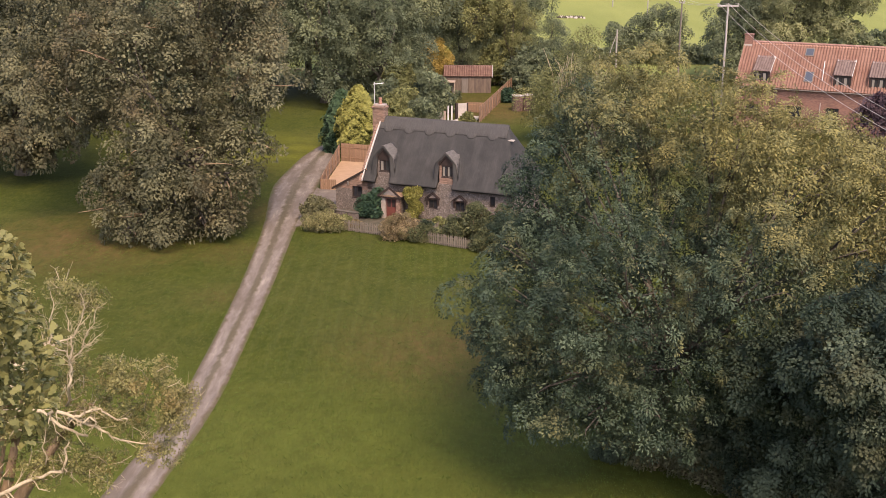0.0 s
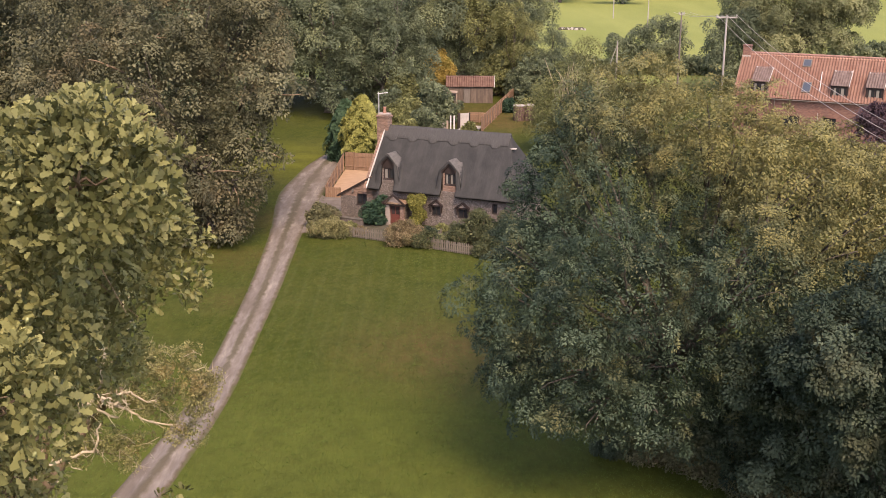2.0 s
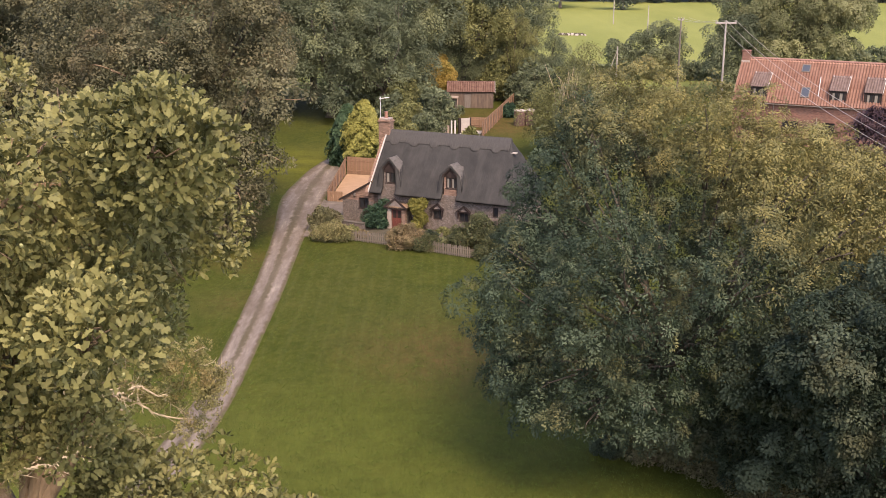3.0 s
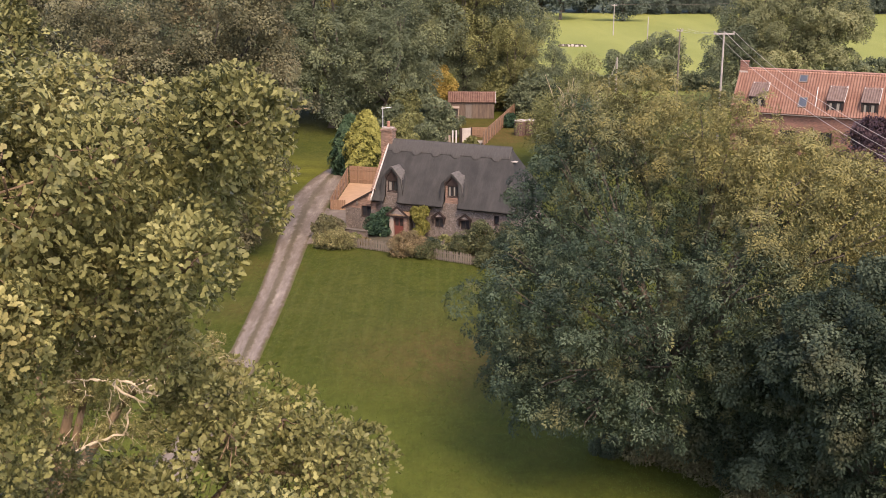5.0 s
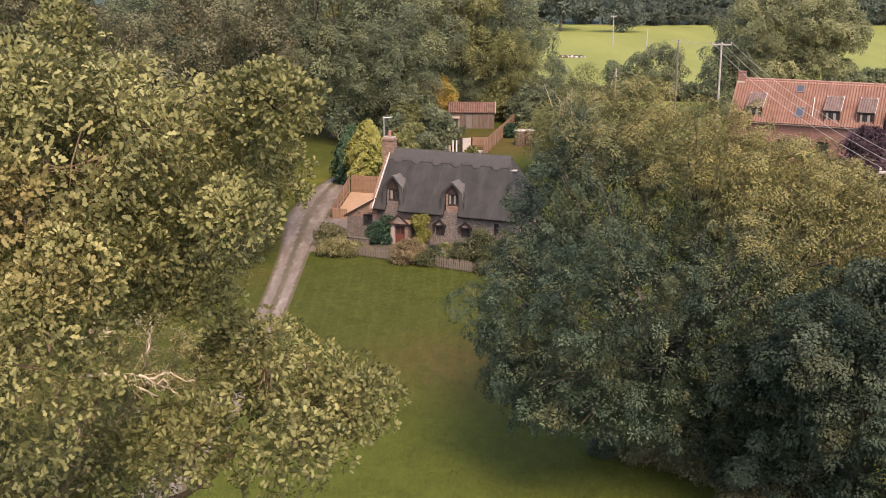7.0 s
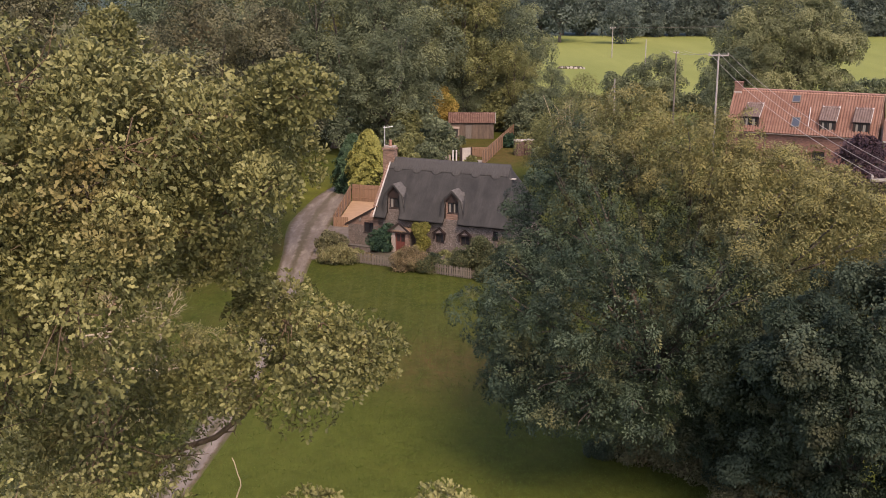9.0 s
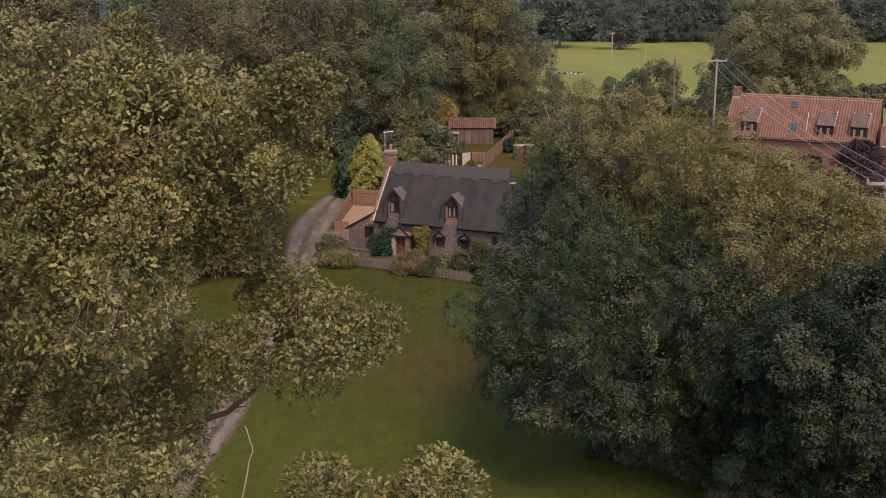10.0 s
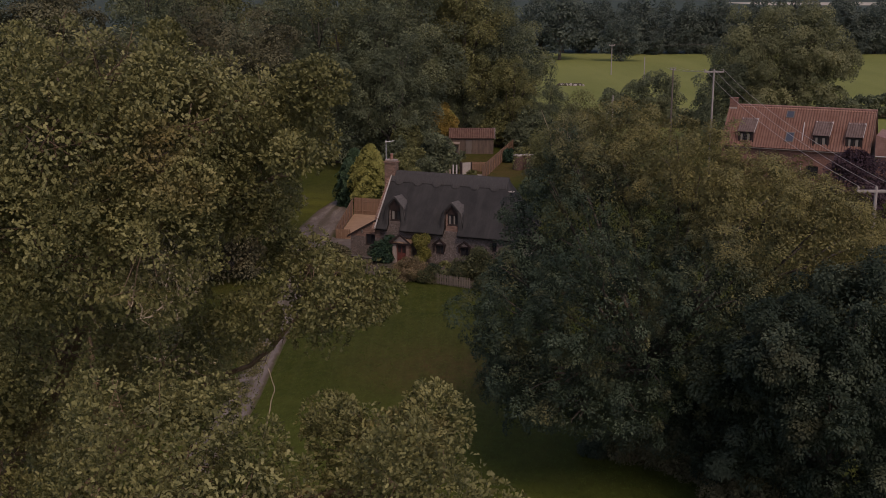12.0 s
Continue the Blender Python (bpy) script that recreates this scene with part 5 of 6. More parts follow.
# porch
porch = part("porch", box(1.74, 2.10, -1.25, -0.90, -0.1, 1.74, 0.02), MORTAR, cottage, "gabled porch on pale rendered piers")
part("pier", box(2.98, 3.28, -1.25, -0.90, -0.1, 1.74, 0.02), BRICK_PALE, porch)
part("side_wall", box(1.76, 1.94, -0.899, -0.004, -0.1, 1.74), FLINT, porch)
part("side_wall", box(3.08, 3.26, -0.899, -0.004, -0.1, 1.74), FLINT, porch)
for s in (-1, 1):
    tiled = tiled_slope(porch, 0, 1.42, 0, 0, 0.98, 0.74, PORCH_TILE, 0.24, 0.2, 0.025, label="sun-bleached tan tiles")
    tiled.matrix_local = (pose(2.52 + 0.96, -1.42, 1.80, 0, 0, 90) if s > 0 else pose(2.52 - 0.96, 0.0, 1.80, 0, 0, -90)) @ tiled.matrix_local
    part("bargeboard", prism([(2.52, 2.42), (2.52, 2.60), (2.52 + s * 1.0, 1.86), (2.52 + s * 1.0, 1.66)], -1.48, -1.425), TIMBER, porch)
part("gablet", prism([(1.74, 1.745), (3.28, 1.745), (2.51, 2.38)], -1.22, -1.12), MORTAR, porch, "pale plastered gable")
part("tie_beam", box(1.62, 3.42, -1.40, -1.251, 1.68, 1.80), TIMBER, porch)
leaf = part("door", box(2.13, 2.95, -1.10, -1.04, 0.0, 1.70, 0.01), DOOR_PAINT, porch, "red-brown timber door")
for z in (0.15, 0.95):
    for x in (2.22, 2.60):
        part("door_panel", box(x, x + 0.28, -1.112, -1.101, z, z + 0.6, 0.004), TIMBER if z > 0.5 else DOOR_PAINT, leaf)
tagged(part("wall_basket", tube([(0, 0, 0), (0, 0, 0.10), (0, 0, 0.25), (0, 0, 0.3)], [0.06, 0.16, 0.2, 0.2], 10), TIMBER, None, at=cottage.matrix_world @ pose(4.45, -0.20, 1.0)), "small round planter hung on the flint wall", "planter")

# roof repair, flashing and low rear wing beyond the hip
part("flashing", box(10.5, 10.95, 2.3, 2.7, 5.98, 6.06, 0.01), CONCRETE, ROOF, "white flashing strip")

mast = thing("tv_aerial", -5.55, 90.5, 0, 0, label="thin metal aerial mast beside the chimney", category="aerial")
part("mast", tube([(0, 0, 0), (0, 0, 5), (0, 0, 9.1)], [0.045, 0.045, 0.04], 8), LEAD, mast)
part("boom", tube([(-0.1, 0, 8.95), (0.75, 0, 9.05)], [0.03, 0.03], 6), LEAD, mast)
for k in range(6):
    part("element", tube([(0.05 + 0.13 * k, -0.25, 8.97 + 0.015 * k), (0.05 + 0.13 * k, 0.25, 8.97 + 0.015 * k)], [0.018, 0.018], 5), WHITE, mast)


# ---- fences ----
def run(points, step):
    """Places every step metres along a bent line, with the heading."""
    for (x0, y0), (x1, y1) in zip(points, points[1:]):
        d = math.hypot(x1 - x0, y1 - y0)
        for k in range(max(1, int(d / step))):
            f = (k + 0.5) / max(1, int(d / step))
            yield x0 + (x1 - x0) * f, y0 + (y1 - y0) * f, math.degrees(math.atan2(y1 - y0, x1 - x0)), d


def picket_fence(points, h, **tags):
    f = thing("picket_fence", *points[0], **tags)
    ox, oy = points[0]
    slat = prism([(-0.04, 0.06), (0.04, 0.06), (0.04, h - 0.05), (0, h), (-0.04, h - 0.05)], -0.012, 0.012)
    me = bpy.data.meshes.new("picket")
    slat.to_mesh(me), slat.free()
    rng = random.Random(3)
    for x, y, a, _ in run(points, 0.145):
        part_mesh("picket", me, PICKET, f, at=pose(x - ox, y - oy, 0.03 * rng.random(), 2 * rng.uniform(-1, 1), 3 * rng.uniform(-1, 1), a))
    for (x0, y0), (x1, y1) in zip(points, points[1:]):
        d, a = math.hypot(x1 - x0, y1 - y0), math.degrees(math.atan2(y1 - y0, x1 - x0))
        for z in (0.22, h - 0.22):
            part("rail", box(0, d, 0.014, 0.06, z - 0.035, z + 0.035), PICKET, f, at=pose(x0 - ox, y0 - oy, 0, 0, 0, a))
    for x, y, a, _ in run(points, 1.9):
        part("post", box(-0.05, 0.05, 0.062, 0.16, -0.1, h - 0.08, 0.01), PICKET, f, at=pose(x - ox, y - oy, 0, 0, 0, a))
    return f


picket_fence([(-10.1, 80.2), (-7.2, 78.7), (-4.7, 77.4), (-1.5, 75.7), (1.6, 73.9)], 0.86, label="weathered picket fence along the cottage front garden", category="fence")
picket_fence([(-0.95, 75.5), (-0.35, 78.0)], 0.9, label="short picket run beside the garden path", category="fence")


def panel_fence(name, points, h0, h1, board, material, **tags):
    """Upright boards between posts, capped; the height runs from h0 to h1."""
    f = thing(name, *points[0], **tags)
    ox, oy = points[0]
    places = list(run(points, board))
    for k, (x, y, a, _) in enumerate(places):
        h = h0 + (h1 - h0) * k / len(places)
        part("board", box(-board / 2 + 0.006, board / 2 - 0.006, -0.012, 0.012 + 0.012 * (k % 2), 0.03, h), material, f, at=pose(x - ox, y - oy, 0, 0, 0, a))
    spots = list(run(points, 1.83))
    for k, (x, y, a, _) in enumerate(spots):
        h = h0 + (h1 - h0) * k / len(spots)
        part("post", box(-0.05, 0.05, -0.115, -0.014, -0.1, h + 0.05, 0.01), material, f, at=pose(x - ox, y - oy, 0, 0, 0, a))
    for (x0, y0), (x1, y1) in zip(points, points[1:]):
        d, a = math.hypot(x1 - x0, y1 - y0), math.degrees(math.atan2(y1 - y0, x1 - x0))
        for f_z in (0.25, 0.8):
            part("rail", box(0, d, -0.06, -0.0125, h0 * f_z - 0.04, h0 * f_z + 0.04), material, f, at=pose(x0 - ox, y0 - oy, 0, 0, 0, a))
    return f


panel_fence("yard_fence", [(-8.9, 91.3), (-10.2, 91.45)], 0.9, 0.9, 0.15, PANEL, label="low orange-brown board fence across the yard", category="fence")
panel_fence("yard_fence", [(-10.25, 91.5), (-9.6, 102.6)], 1.0, 1.7, 0.2, PANEL, label="orange-brown board fence along the yard", category="fence")
panel_fence("yard_fence", [(-9.5, 102.75), (-6.0, 101.6)], 1.72, 1.72, 0.15, PANEL, label="tall orange-brown board fence behind the yard", category="fence")
bm = slab([(-10.1, 91.6), (-6.2, 90.2), (-4.0, 95), (-5.9, 101.5), (-9.5, 102.5)], -0.1, 0.09)
tagged(part("pavement", bm, SAND, None), "sandy paved yard beside the cottage", "paving", kind="structure")

bm = slab([(-11.0, 79.6), (-9.95, 80.4), (-8.5, 84.8), (-6.6, 85.6), (-6.6, 91.0), (-8.8, 91.2), (-10.2, 91.4), (-11.2, 93.2), (-12.0, 86.0)], -0.1, 0.05)
tagged(part("pavement", bm, GRAVEL, None), "loose gravel apron between the track and the lean-to", "gravel", kind="structure")

# low garden wall by the lean-to
gw = thing("garden_wall", -8.6, 82.5, 0, -27, label="low flint garden wall with dark coping", category="wall")
part("wall", box(0, 2.5, -0.15, 0.15, -0.1, 0.62), FLINT, gw)
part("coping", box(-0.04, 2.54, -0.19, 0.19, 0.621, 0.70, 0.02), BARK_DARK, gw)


bm = slab([(-9.9, 80.4), (-7.1, 79.0), (-4.6, 77.7), (-1.4, 76.0), (1.7, 74.2), (4.6, 79.0), (-5.6, 83.5), (-8.4, 84.4)], -0.1, 0.075)
tagged(part("flower_bed", bm, SOIL, None), "bare brown earth of the cottage garden", "flower bed", kind="structure")


# ---- shrubs of the front garden ----
def shrub(name, x, y, blobs, material, sprays=260, length=0.11, per=14, droop=0.0, **tags):
    t = thing(name, x, y, **tags)
    bm = bmesh.new()
    for a, b, c, r in blobs:
        for _ in range(4):
            o = RNG.normal(size=3) * r * 0.4
            tube([(a * 0.3, b * 0.3, 0), ((a + o[0]) * 0.7, (b + o[1]) * 0.7, c * 0.6), (a + o[0], b + o[1], c + r * 0.5)], [0.03, 0.02, 0.008], 5, bm)
    part("stems", bm, BARK, t)
    big = max(r for *_, r in blobs)
    p, o = shell(RNG, lumpy(RNG, blobs, big * 0.32, 0.6) if big > 0.6 else blobs, sprays, 0.55, -0.8, 0.5)
    part_mesh("foliage", leaves("foliage", RNG, p, o, per, 0.10, length, KITE, droop, 0.5), material, t)
    p, o = shell(RNG, [(a, b, c, r * 0.7) for a, b, c, r in blobs], sprays // 2, 0.5, -1.2, 0.5)
    part_mesh("inner_foliage", leaves("inner_foliage", RNG, p, o, 4, 0.15, length * 2.2, KITE, 0, 0.3), material, t)
    return t


SH = "shrubs of the front garden"
shrub("shrub", -8.6, 78.6, [(0, 0, 0.7, 0.75), (-0.9, 0.1, 0.6, 0.62), (0.9, -0.2, 0.6, 0.65), (0.3, -0.3, 0.95, 0.5)], STRAW_LEAF, 620, 0.085, label="rounded pale yellowish shrub by the picket fence", category="shrub", group=SH)
shrub("shrub", -9.4, 81.6, [(0, 0, 1.0, 0.7), (0.5, 0, 0.8, 0.6), (-0.5, 0, 0.7, 0.6)], BRAMBLE_LEAF, 420, 0.20, 8, 0.4, label="spiky olive shrub at the corner of the track", category="shrub", group=SH)
shrub("shrub", -5.4, 82.3, [(0, 0, 0.9, 0.85), (0.3, 0.1, 1.5, 0.55), (-0.4, 0, 0.7, 0.6)], DEEP_LEAF, 420, 0.13, label="dense dark green laurel against the lean-to", category="shrub", group=SH)
shrub("shrub", -3.2, 76.4, [(0, 0, 0.9, 0.8), (0.8, -0.1, 0.7, 0.75), (-0.6, -0.1, 0.6, 0.6), (0.3, 0, 1.4, 0.5), (1.4, 0.1, 0.55, 0.6)], RUSSET_LEAF, 800, 0.085, label="loose pinkish-russet shrub before the porch", category="shrub", group=SH)
shrub("shrub", -1.4, 75.9, [(0, 0, 0.6, 0.65), (0.9, 0, 0.5, 0.5), (-0.6, 0, 0.5, 0.5)], GARDEN_LEAF, 260, label="dull green low shrub behind the fence", category="shrub", group=SH)
shrub("shrub", 2.0, 76.8, [(0, 0, 1.1, 1.1), (1.3, -0.2, 1.0, 1.0), (-0.9, 0, 0.8, 0.8), (0.6, 0.3, 1.7, 0.7), (2.4, 0, 1.2, 1.0)], GARDEN_LEAF, 1100, 0.11, label="tall spreading green shrub before the cottage windows", category="shrub", group=SH)
shrub("shrub", 4.4, 74.4, [(0, 0, 1.0, 1.0), (1.2, 0, 1.1, 1.1), (-1.0, -0.4, 0.8, 0.8), (2.4, 0.3, 1.3, 1.2)], HEDGE_LEAF, 760, 0.14, label="dark green shrub at the fence end", category="shrub", group=SH)
shrub("shrub", 2.5, 73.5, [(0, 0, 0.5, 0.6), (0.9, -0.3, 0.55, 0.65), (0.3, 0.3, 1.0, 0.5)], GARDEN_LEAF, 480, 0.10, label="loose grey-green shrub at the fence end", category="shrub", group=SH)
shrub("climbing_plant", -2.3, 81.55, [(0, 0, 0.6, 0.40), (0.15, 0, 1.2, 0.40), (-0.05, 0, 1.75, 0.42), (-0.3, 0.2, 2.15, 0.34), (0.35, 0.1, 2.2, 0.36), (0.4, 0, 1.0, 0.36)], YELLOW_CLIMBER, 560, 0.09, label="yellow-green climber beside the porch", category="climbing plant")
for x, y, s, mat in ((7.2, 43.0, 0.7, HEDGE_LEAF), (8.7, 42.4, 0.9, BRAMBLE_LEAF), (10.2, 41.5, 1.0, BRAMBLE_LEAF), (11.4, 40.5, 1.0, BRAMBLE_LEAF), (12.5, 39.5, 1.1, BRAMBLE_LEAF), (13.5, 38.4, 1.4, BRAMBLE_LEAF), (10.6, 42.6, 1.3, BRAMBLE_LEAF), (12.2, 41.6, 1.4, BRAMBLE_LEAF), (12.9, 36.4, 1.6, BRAMBLE_LEAF), (14.2, 40.4, 1.5, BRAMBLE_LEAF)):
    shrub("bramble_bush", x, y, [(0, 0, 0.5 * s, 0.8 * s), (0.8 * s, 0.3, 0.6 * s, 0.8 * s), (-0.7 * s, 0.2, 0.4 * s, 0.6 * s), (0.2, 0.5, 0.9 * s, 0.7 * s)], mat, 700, 0.085, 10, 0.3, label="low tangled bramble at the foot of the hedgerow", category="bush", group="brambles under the hedgerow")
shrub("shrub", -9.7, 78.6, [(0, 0, 0.28, 0.35), (0.8, -0.3, 0.25, 0.3)], GARDEN_LEAF, 90, 0.1, label="ragged grass tuft at the fence corner", category="shrub", group=SH)


for x, y, s, mat in ((-7.3, 80.9, 0.32, OLIVE_LEAF), (-6.4, 79.6, 0.28, RUSSET_LEAF), (-3.9, 79.9, 0.4, RUSSET_LEAF), (-1.3, 78.8, 0.42, HEDGE_LEAF), (0.3, 77.3, 0.36, OLIVE_LEAF), (0.9, 79.4, 0.45, HEDGE_LEAF), (-0.4, 80.2, 0.34, OLIVE_LEAF), (-2.4, 78.4, 0.3, OLIVE_LEAF)):
    shrub("garden_plant", x, y, [(0, 0, s * 0.8, s), (s * 0.8, 0.1, s * 0.6, s * 0.7)], mat, 110, 0.10, 10, label="low leafy plant in the cottage garden bed", category="garden plant", group="plants of the garden bed")


# ---- back garden ----
shed = thing("garden_shed", 0.2, 145.0, 0, -1.5, label="weathered board shed with a red tiled roof", category="shed")
part("wall", wall(0, 5.9, -0.1, 2.2, 0, 0.12, [(2.1, 3.0, 0, 1.95)]), OLD_BOARD, shed)
for k in range(20):
    x = 3.05 + k * 0.145
    part("board", box(x, x + 0.13, -0.025, -0.002, 0.02, 2.12), OLD_BOARD, shed)
for x in (0.0, 5.78):
    part("gable", prism([(-1.7, -0.1), (1.7, -0.1), (1.7, 2.15), (0, 3.22), (-1.7, 2.15)], 0, 0.12), OLD_BOARD, shed, at=pose(x + 0.12, 1.7 + 0.002, 0, 0, 0, 90))
part("wall", wall(0.13, 5.77, -0.1, 2.2, 3.28, 3.38), OLD_BOARD, shed)
part("door", box(2.14, 2.96, 0.05, 0.1, 0.02, 1.93), DARK_POLE, shed, "dark half-open doorway")


tiled_slope(shed, -0.2, 6.1, -0.22, 2.14, 1.7, 3.34, SHED_TILE, 0.3, 0.34, 0.05)
tiled_slope(shed, -0.2, 6.1, 3.62, 2.14, 1.7, 3.34, SHED_TILE, 0.3, 0.34, 0.05)
part("verge", prism([(-0.25, 2.05), (-0.25, 2.20), (1.7, 3.42), (1.7, 3.26)], 6.11, 6.16), WHITE, shed, "white verge board", at=pose(0, 0, 0, 0, 0, 90) @ Matrix.Diagonal((1, -1, 1, 1)))
awning = thing("log_shelter", -0.9, 142.6, 0, -1.5, label="small open shelter with a pale sloping roof", category="shelter")
part("roof", prism([(0, 1.75), (2.4, 1.62), (2.4, 1.70), (0, 1.83)], 0, 1.9), GREY_BOARD, awning, "pale felted roof")
for x in (0.1, 2.3):
    for y in (0.1, 1.8):
        part("post", box(x - 0.05, x + 0.05, y - 0.05, y + 0.05, -0.1, 1.62), GREY_BOARD, awning)
part("back_board", box(0.1, 2.3, 1.86, 1.9, 0, 1.6), DARK_POLE, awning)
panel_fence("garden_fence", [(3.95, 123.2), (9.0, 147.2)], 1.75, 1.75, 0.6, PANEL, label="orange panel fence along the back garden", category="fence")
panel_fence("garden_fence", [(2.6, 130.0), (5.3, 129.6)], 1.2, 1.2, 0.3, PANEL, label="low brown fence across the back garden", category="fence")
gate = thing("garden_gate", 1.65, 125.6, 0, 20, label="pale cream boarded garden gate between brown posts", category="gate")
part("leaf", box(0, 1.05, -0.03, 0.03, 0.05, 1.75, 0.01), CONCRETE, gate)
part("post", box(-0.32, -0.02, -0.09, 0.09, -0.1, 1.8, 0.01), TIMBER, gate)
part("post", box(1.07, 1.2, -0.07, 0.07, -0.1, 1.8, 0.01), TIMBER, gate)
for x in (0.55, 0.95):
    tagged(part("gate_post", box(-0.09, 0.09, -0.09, 0.09, -0.1, 1.6, 0.02), WHITE, None, at=pose(x, 124.9, 0)), "white painted post in the back garden", "post", "white garden posts")
bw = thing("back_wall", -5.2, 122.5, 0, -4, label="low rendered wall behind the cottage", category="wall")
part("wall", box(0, 5.4, 0, 0.2, -0.1, 1.3), CONCRETE, bw)
for k in range(4):
    part("pier", box(0.1 + 1.7 * k, 0.4 + 1.7 * k, -0.10, -0.002, -0.1, 1.5, 0.02), GREY_BOARD, bw)
for k, (x, y) in enumerate(((8.7, 131.4), (10.0, 131.7))):
    tank = thing("storage_tank", x, y, 0, 30 * k, label="rust-streaked metal tank with a pale lid", category="tank", group="metal tanks")
    part("body", tube([(0, 0, 0), (0, 0, 0.9), (0, 0, 1.75)], [0.66, 0.68, 0.66], 18), RUST, tank)
    part("lid", tube([(0, 0, 1.75), (0, 0, 1.84), (0, 0, 1.92)], [0.70, 0.70, 0.4], 18), CONCRETE, tank)
    for z in (0.6, 1.2):
        part("hoop", tube([(0, 0, z - 0.03), (0, 0, z + 0.03)], [0.70, 0.70], 18), RUST, tank)
BG = "bushes behind the cottage"
for x, y, s, mat in ((-5.2, 118.5, 1.5, OLIVE_LEAF), (-2.4, 121.5, 1.3, WOOD_LEAF), (-4.6, 124.5, 1.6, OLIVE_LEAF), (-2.6, 130.0, 1.4, HEDGE_LEAF), (-6.6, 126, 1.9, WOOD_LEAF), (0.0, 139.6, 0.7, OLIVE_LEAF), (2.6, 122.4, 0.5, OLIVE_LEAF), (7.9, 137.5, 0.7, DEEP_LEAF),
                  (-5.4, 131, 2.3, OLIVE_LEAF), (-1.2, 128.6, 2.0, WOOD_LEAF), (-3.4, 134, 2.5, WOOD_LEAF), (12.0, 143, 2.3, WOOD_LEAF), (14, 137, 2.2, HEDGE_LEAF), (10.8, 148, 2.4, WOOD_LEAF), (12.8, 129, 1.6, OLIVE_LEAF), (6.9, 152, 2.4, OLIVE_LEAF)):
    shrub("bush", x, y, [(0, 0, 0.9 * s, 1.0 * s), (0.7 * s, 0, 0.7 * s, 0.75 * s), (-0.7 * s, 0.1, 0.7 * s, 0.7 * s), (0.1, 0, 1.7 * s, 0.7 * s)], mat, int(300 + 160 * s), 0.17 + 0.03 * s, 12, label="leafy garden bush behind the cottage", category="bush", group=BG)
bm = slab([(-1.0, 121), (3.4, 122.6), (4.2, 127), (2.6, 127.2), (1.2, 124.5), (-1.2, 123)], -0.1, 0.09)
tagged(part("pavement", bm, CONCRETE, None), "pale paved path behind the cottage", "paving", kind="structure")


# ---- the red house ----
red = thing("brick_house", 31.59, 121.49, 0, -26, label="long red brick house with pantiled roof and dormers", category="house")
part("wall", wall(0, 16.0, -0.2, 4.55, 0, 0.35, [(5.3, 7.0, 1.3, 2.68), (9.5, 10.8, 1.3, 2.7), (1.2, 2.6, 1.3, 2.6), (13, 14.4, 1.3, 2.6)]), BRICK_RED, red, "red brick front wall")
part("wall", wall(0, 16.0, -0.2, 4.55, 7.45, 7.8), BRICK_RED, red)
for x in (0.0, 15.65):
    part("gable", prism([(-3.5, -0.2), (3.5, -0.2), (3.5, 4.55), (0, 8.35), (-3.5, 4.55)], 0, 0.35), BRICK_RED, red, at=pose(x + 0.35, 3.9, 0, 0, 0, 90))
for x0, x1, z0, z1 in ((5.3, 7.0, 1.3, 2.68), (9.5, 10.8, 1.3, 2.7), (1.2, 2.6, 1.3, 2.6), (13, 14.4, 1.3, 2.6)):
    casement(red, x0, x1, z0, z1, 0.12, 3, 0.07, TIMBER)
tiled_slope(red, -0.15, 16.15, -0.32, 4.50, 3.9, 8.78, PANTILE, 0.30, 0.36, 0.05, label="orange clay pantile slope")
tiled_slope(red, -0.15, 16.15, 8.12, 4.50, 3.9, 8.78, PANTILE, 0.40, 0.42, 0.055)
part("ridge_tiles", tube([(-0.18, 3.9, 8.80), (8, 3.9, 8.82), (16.18, 3.9, 8.80)], [0.14, 0.14, 0.14], 10), PANTILE_OLD, red)
part("gutter", box(-0.1, 16.1, -0.46, -0.34, 4.36, 4.46, 0.03), DARK_POLE, red)
for x in (-0.16, 16.10):
    part("verge", prism([(-0.40, 4.40), (-0.40, 4.62), (3.9, 8.97), (8.2, 4.62), (8.2, 4.40), (3.9, 8.70)], x, x + 0.07), BRICK_PALE, red, at=pose(0, 0, 0, 0, 0, 90) @ Matrix.Diagonal((1, -1, 1, 1)))
ch = part("chimney", box(-0.14, 0.70, 3.5, 4.3, 8.2, 9.5, 0.02), BRICK_RED, red, "red brick chimney")
part("cap", box(-0.20, 0.76, 3.44, 4.36, 9.5, 9.64, 0.02), BRICK_RED, ch)
part("flashing", box(-0.18, 0.74, 3.4, 3.499, 8.3, 8.55), CONCRETE, ch)
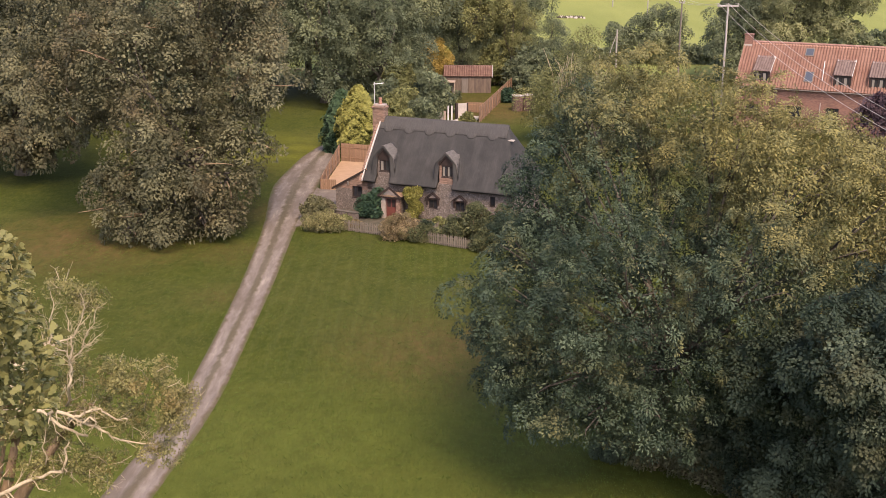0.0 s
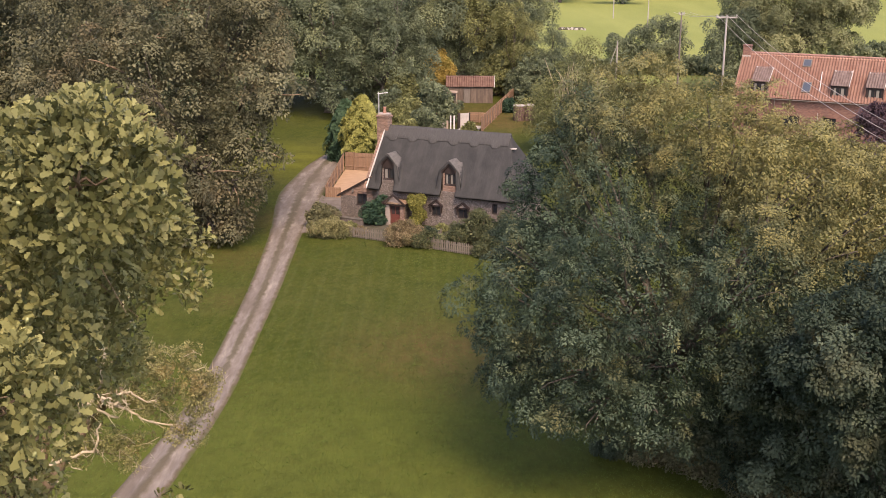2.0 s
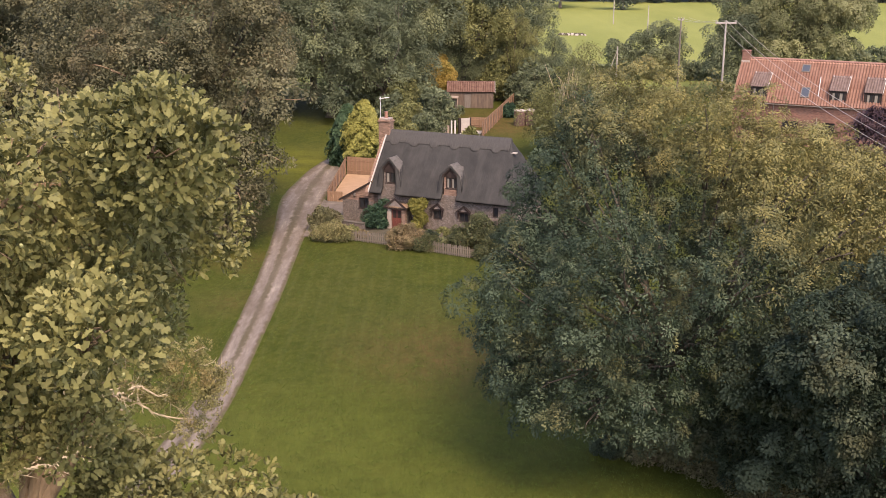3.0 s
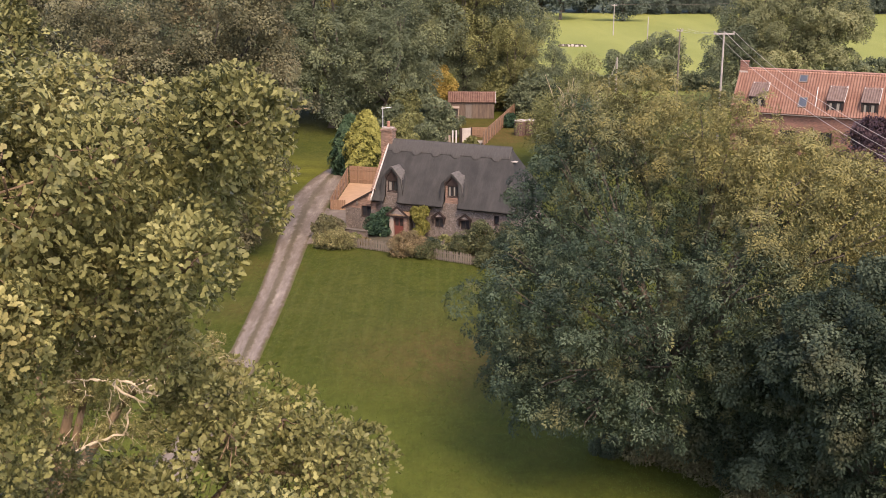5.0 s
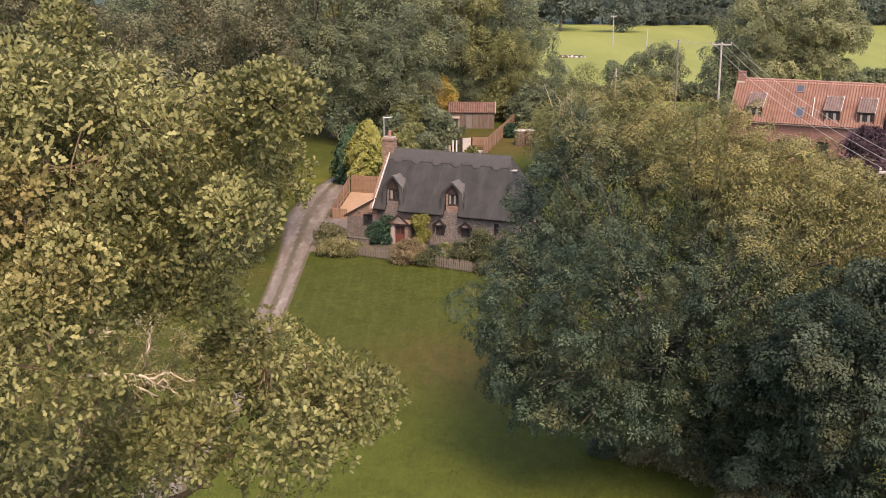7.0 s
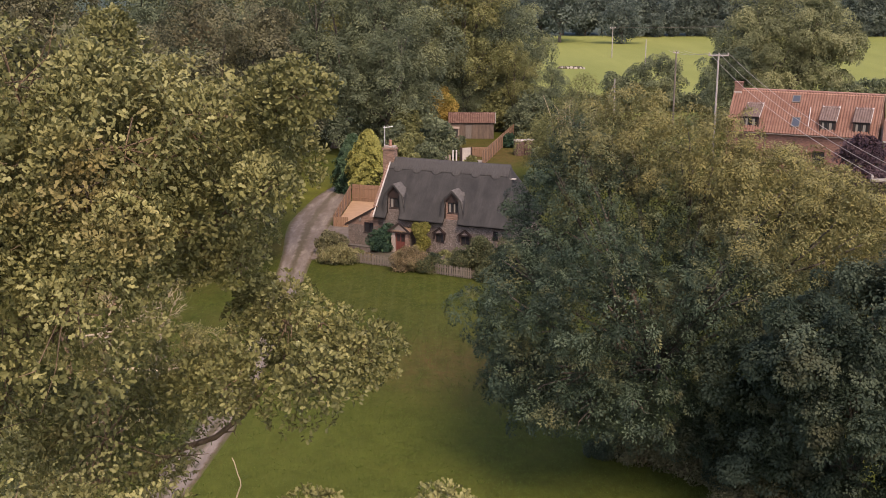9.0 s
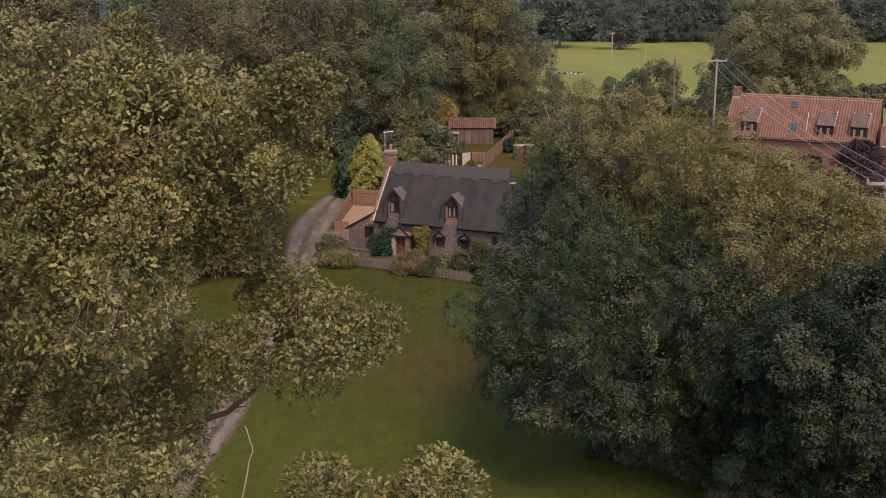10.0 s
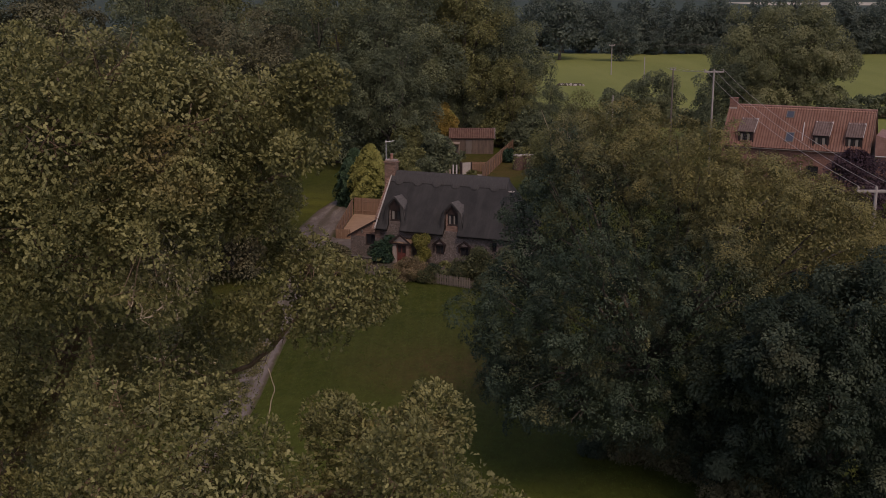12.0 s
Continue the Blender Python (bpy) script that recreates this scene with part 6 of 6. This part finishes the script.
for x0 in (1.70, 9.95, 13.45):
    x1 = x0 + 1.75
    d = part("dormer", wall(x0, x1, 4.5, 6.12, 0.16, 0.36, [(x0 + 0.16, x1 - 0.16, 4.85, 6.0)]), TIMBER, red, "pantiled dormer with timber front")
    casement(d, x0 + 0.16, x1 - 0.16, 4.85, 6.0, 0.22, 2, 0.07, TIMBER, False, ((0.10, 0.26), (0.62, 0.82)))
    tiled_slope(d, x0 - 0.06, x1 + 0.06, 0.06, 6.12, 2.62, 7.5, DORMER_TILE, 0.26, 0.42, 0.045, label="")
    for x in (x0 - 0.10, x1 + 0.02):
        part("cheek", prism([(0.17, 4.75), (0.17, 6.08), (2.5, 7.35)], x, x + 0.08), BRICK_RED, d, at=pose(0, 0, 0, 0, 0, 90) @ Matrix.Diagonal((1, -1, 1, 1)))
    part("verge", prism([(0.0, 6.06), (0.0, 6.20), (2.6, 7.58), (2.6, 7.46)], x1 + 0.061, x1 + 0.10), WHITE, d, "white verge strip", at=pose(0, 0, 0, 0, 0, 90) @ Matrix.Diagonal((1, -1, 1, 1)))
    for x in (x0 - 0.02, x1 - 0.1):
        part("ridge_end", box(x, x + 0.14, 2.30, 2.50, 7.30, 7.48, 0.03), WHITE, d)
SLOPE = math.degrees(math.atan2(8.78 - 4.50, 3.9 + 0.32))
for x, y0, z0, w, h in ((6.95, 2.62, 7.46, 0.9, 1.0), (7.40, 0.20, 5.02, 0.92, 1.35)):
    s = part("skylight", wall(-w / 2, w / 2, 0, h, 0, 0.10, [(-w / 2 + 0.09, w / 2 - 0.09, 0.09, h - 0.09)]), DARK_POLE, red, "dark framed roof window", at=pose(x, y0, z0 + 0.27, SLOPE - 90))
    part("pane", box(-w / 2 + 0.09, w / 2 - 0.09, 0.02, 0.03, 0.09, h - 0.09), SKY_GLASS, s)
part("vent_pipe", tube([(8.8, 0.40, 5.42), (8.66, 2.24, 7.28)], [0.045, 0.045], 8), WHITE, red, "white pipe lying on the tiles")
part("downpipe", tube([(8.9, -0.06, 0), (8.9, -0.06, 3.2)], [0.04, 0.04], 8), CONCRETE, red)
part("downpipe", tube([(4.3, -0.06, 0), (4.3, -0.06, 4.4)], [0.05, 0.05], 8), DARK_POLE, red)
wing = thing("brick_outbuilding", 46.6, 113.8, 0, -26, label="low red brick wing at the end of the house", category="outbuilding")
part("wall", box(0, 7, 0, 6, -0.1, 4.4), BRICK_RED, wing)
part("roof", prism([(-0.2, 4.4), (7.2, 4.4), (7.2, 4.6), (-0.2, 6.6)], -0.2, 6.2), PANTILE_OLD, wing)
part("gutter", box(-0.1, 7.1, -0.32, -0.21, 4.25, 4.36, 0.02), WHITE, wing)


# ---- poles and wires ----
def power_pole(x, y, h, turn, arm, material, radius=0.12, **tags):
    p = thing("power_pole", x, y, 0, turn, **tags)
    part("pole", tube([(0, 0, -0.2), (0, 0, h * 0.5), (0, 0, h)], [radius * 1.15, radius, radius * 0.8], 10), material, p)
    if arm:
        part("crossarm", box(-arm / 2, arm / 2, -0.07, 0.07, h - 0.35, h - 0.18, 0.02), POLE_WOOD, p)
        for k in (-0.46, 0, 0.46):
            part("insulator", tube([(k * arm, 0, h - 0.18), (k * arm, 0, h - 0.08), (k * arm, 0, h + 0.06)], [0.05, 0.08, 0.05], 8), CONCRETE, p)
    return p


PG = "poles of the power line"
power_pole(31.5, 127.0, 12.7, 0, 2.4, POLE_WOOD, label="grey wooden power pole with a steel crossarm", category="power pole", group=PG)
power_pole(32.3, 155.5, 11.0, 10, 0.8, DARK_POLE, label="dark wooden power pole at the field corner", category="power pole", group=PG)
power_pole(42.6, 289, 7.8, 0, 1.4, POLE_WOOD, label="pale wooden power pole standing in the field", category="power pole", group=PG)
power_pole(44.5, 250, 7.0, 0, 0, POLE_WOOD, label="plain wooden pole standing in the field", category="power pole", group=PG)
power_pole(26.1, 60.0, 10.3, 0, 2.4, POLE_WOOD, label="grey wooden power pole beside the purple tree", category="power pole", group=PG)
stay = power_pole(25.9, 170, 5.7, 0, 0, POLE_WOOD, label="short grey pole with a stay behind the willow", category="power pole", group=PG)
part("stay", tube([(0, 0, 5.2), (-0.8, 0, 2.8), (-1.4, 0, 0)], [0.05, 0.05, 0.05], 6), POLE_WOOD, stay)


def wires(a, b, sag, thick=0.015, **tags):
    w = thing("power_line", 0, 0, 0, 0, **tags)
    for k in (-1.1, 0, 1.1):
        pts = []
        for i in range(25):
            f = i / 24
            p = Vector(a).lerp(Vector(b), f)
            pts.append((p.x + k, p.y, p.z - sag * 4 * f * (1 - f)))
        part("wire", tube(pts, [thick] * 25, 5), WIRE if thick > 0.012 else DARK_POLE, w)


wires((31.5, 127, 12.75), (26.1, 60, 10.35), 0.9, label="three sagging overhead power wires", category="cable")
wires((31.5, 127, 12.75), (32.3, 155.5, 11.0), 0.4, label="overhead wires on to the field pole", category="cable")
wires((42.6, 289, 7.8), (90, 300, 8.5), 0.6, 0.012, label="overhead wires crossing the far field", category="cable")

# ---- the field ----
heap = thing("rubble_heap", 28.4, 256, 0, label="low heap of pale rubble lying in the field", category="heap")
for k in range(14):
    bm = bmesh.new()
    bmesh.ops.create_icosphere(bm, subdivisions=1, radius=RNG.uniform(0.25, 0.5))
    part("stone", bm, CONCRETE, heap, at=pose(RNG.normal() * 1.6, RNG.normal() * 0.7, 0.1, RNG.uniform(0, 90), RNG.uniform(0, 90), RNG.uniform(0, 90)))
bm = bmesh.new()
for k in range(12):
    bmesh.ops.create_icosphere(bm, subdivisions=1, radius=0.7, matrix=pose(k * 0.45 - 2.5, RNG.normal() * 0.3, -0.1, 0, 0, RNG.uniform(0, 90)))
part("soil", bm, SOIL, heap)
hedge = [(k * 3.0, RNG.normal() * 0.4, 1.6 + 0.4 * RNG.uniform(), 1.8 + 0.5 * RNG.uniform()) for k in range(9)]
shrub("hedge", 66, 188, hedge, WOOD_LEAF, 900, 0.4, 12, label="field hedge behind the red house", category="hedge")
shrub("hedge", 20, 176, [(k * 2.6, RNG.normal() * 0.4, 0.9, 1.5 + 0.5 * RNG.uniform()) for k in range(9)], WOOD_LEAF, 900, 0.4, 12, label="rough hedge along the field corner", category="hedge")
tagged(part("distant_field", box(420, 1500, 1500, 1800, 0.02, 0.3), HAZE_FIELD, None), "pale stubble field beyond the far trees", "field", kind="structure")


# ---- grass ----
n = 30000
gx, gy = RNG.uniform(-26, 13, n), 34 + 60 * RNG.uniform(0, 1, n) ** 1.3
road_l, road_r = np.interp(gy, [30, 36, 48, 57, 67, 80, 92, 100], [-15, -14.0, -12.6, -12.4, -12.5, -13.2, -14.4, -14.0]), np.interp(gy, [30, 36, 48, 57, 67, 80, 92, 100], [-12, -11.7, -10.8, -10.6, -10.5, -10.7, -10.4, -10.6])
garden = (gy > 78.9 - (gx + 7.2) * 0.53) & (gx > -10.3)
ok = ((gx < road_l) | (gx > road_r)) & ~garden
c = np.stack([gx, gy, np.zeros(n) + 0.03], 1)[ok]
blades = leaves("grass", RNG, c, np.tile((0, 0, 1.0), (len(c), 1)), 3, 0.05, 0.085, NARROW, -0.5, 0.1)
tagged(part_mesh("grass", blades, BLADE, None), "short mown grass with paler tufts", "grass", kind="stuff")
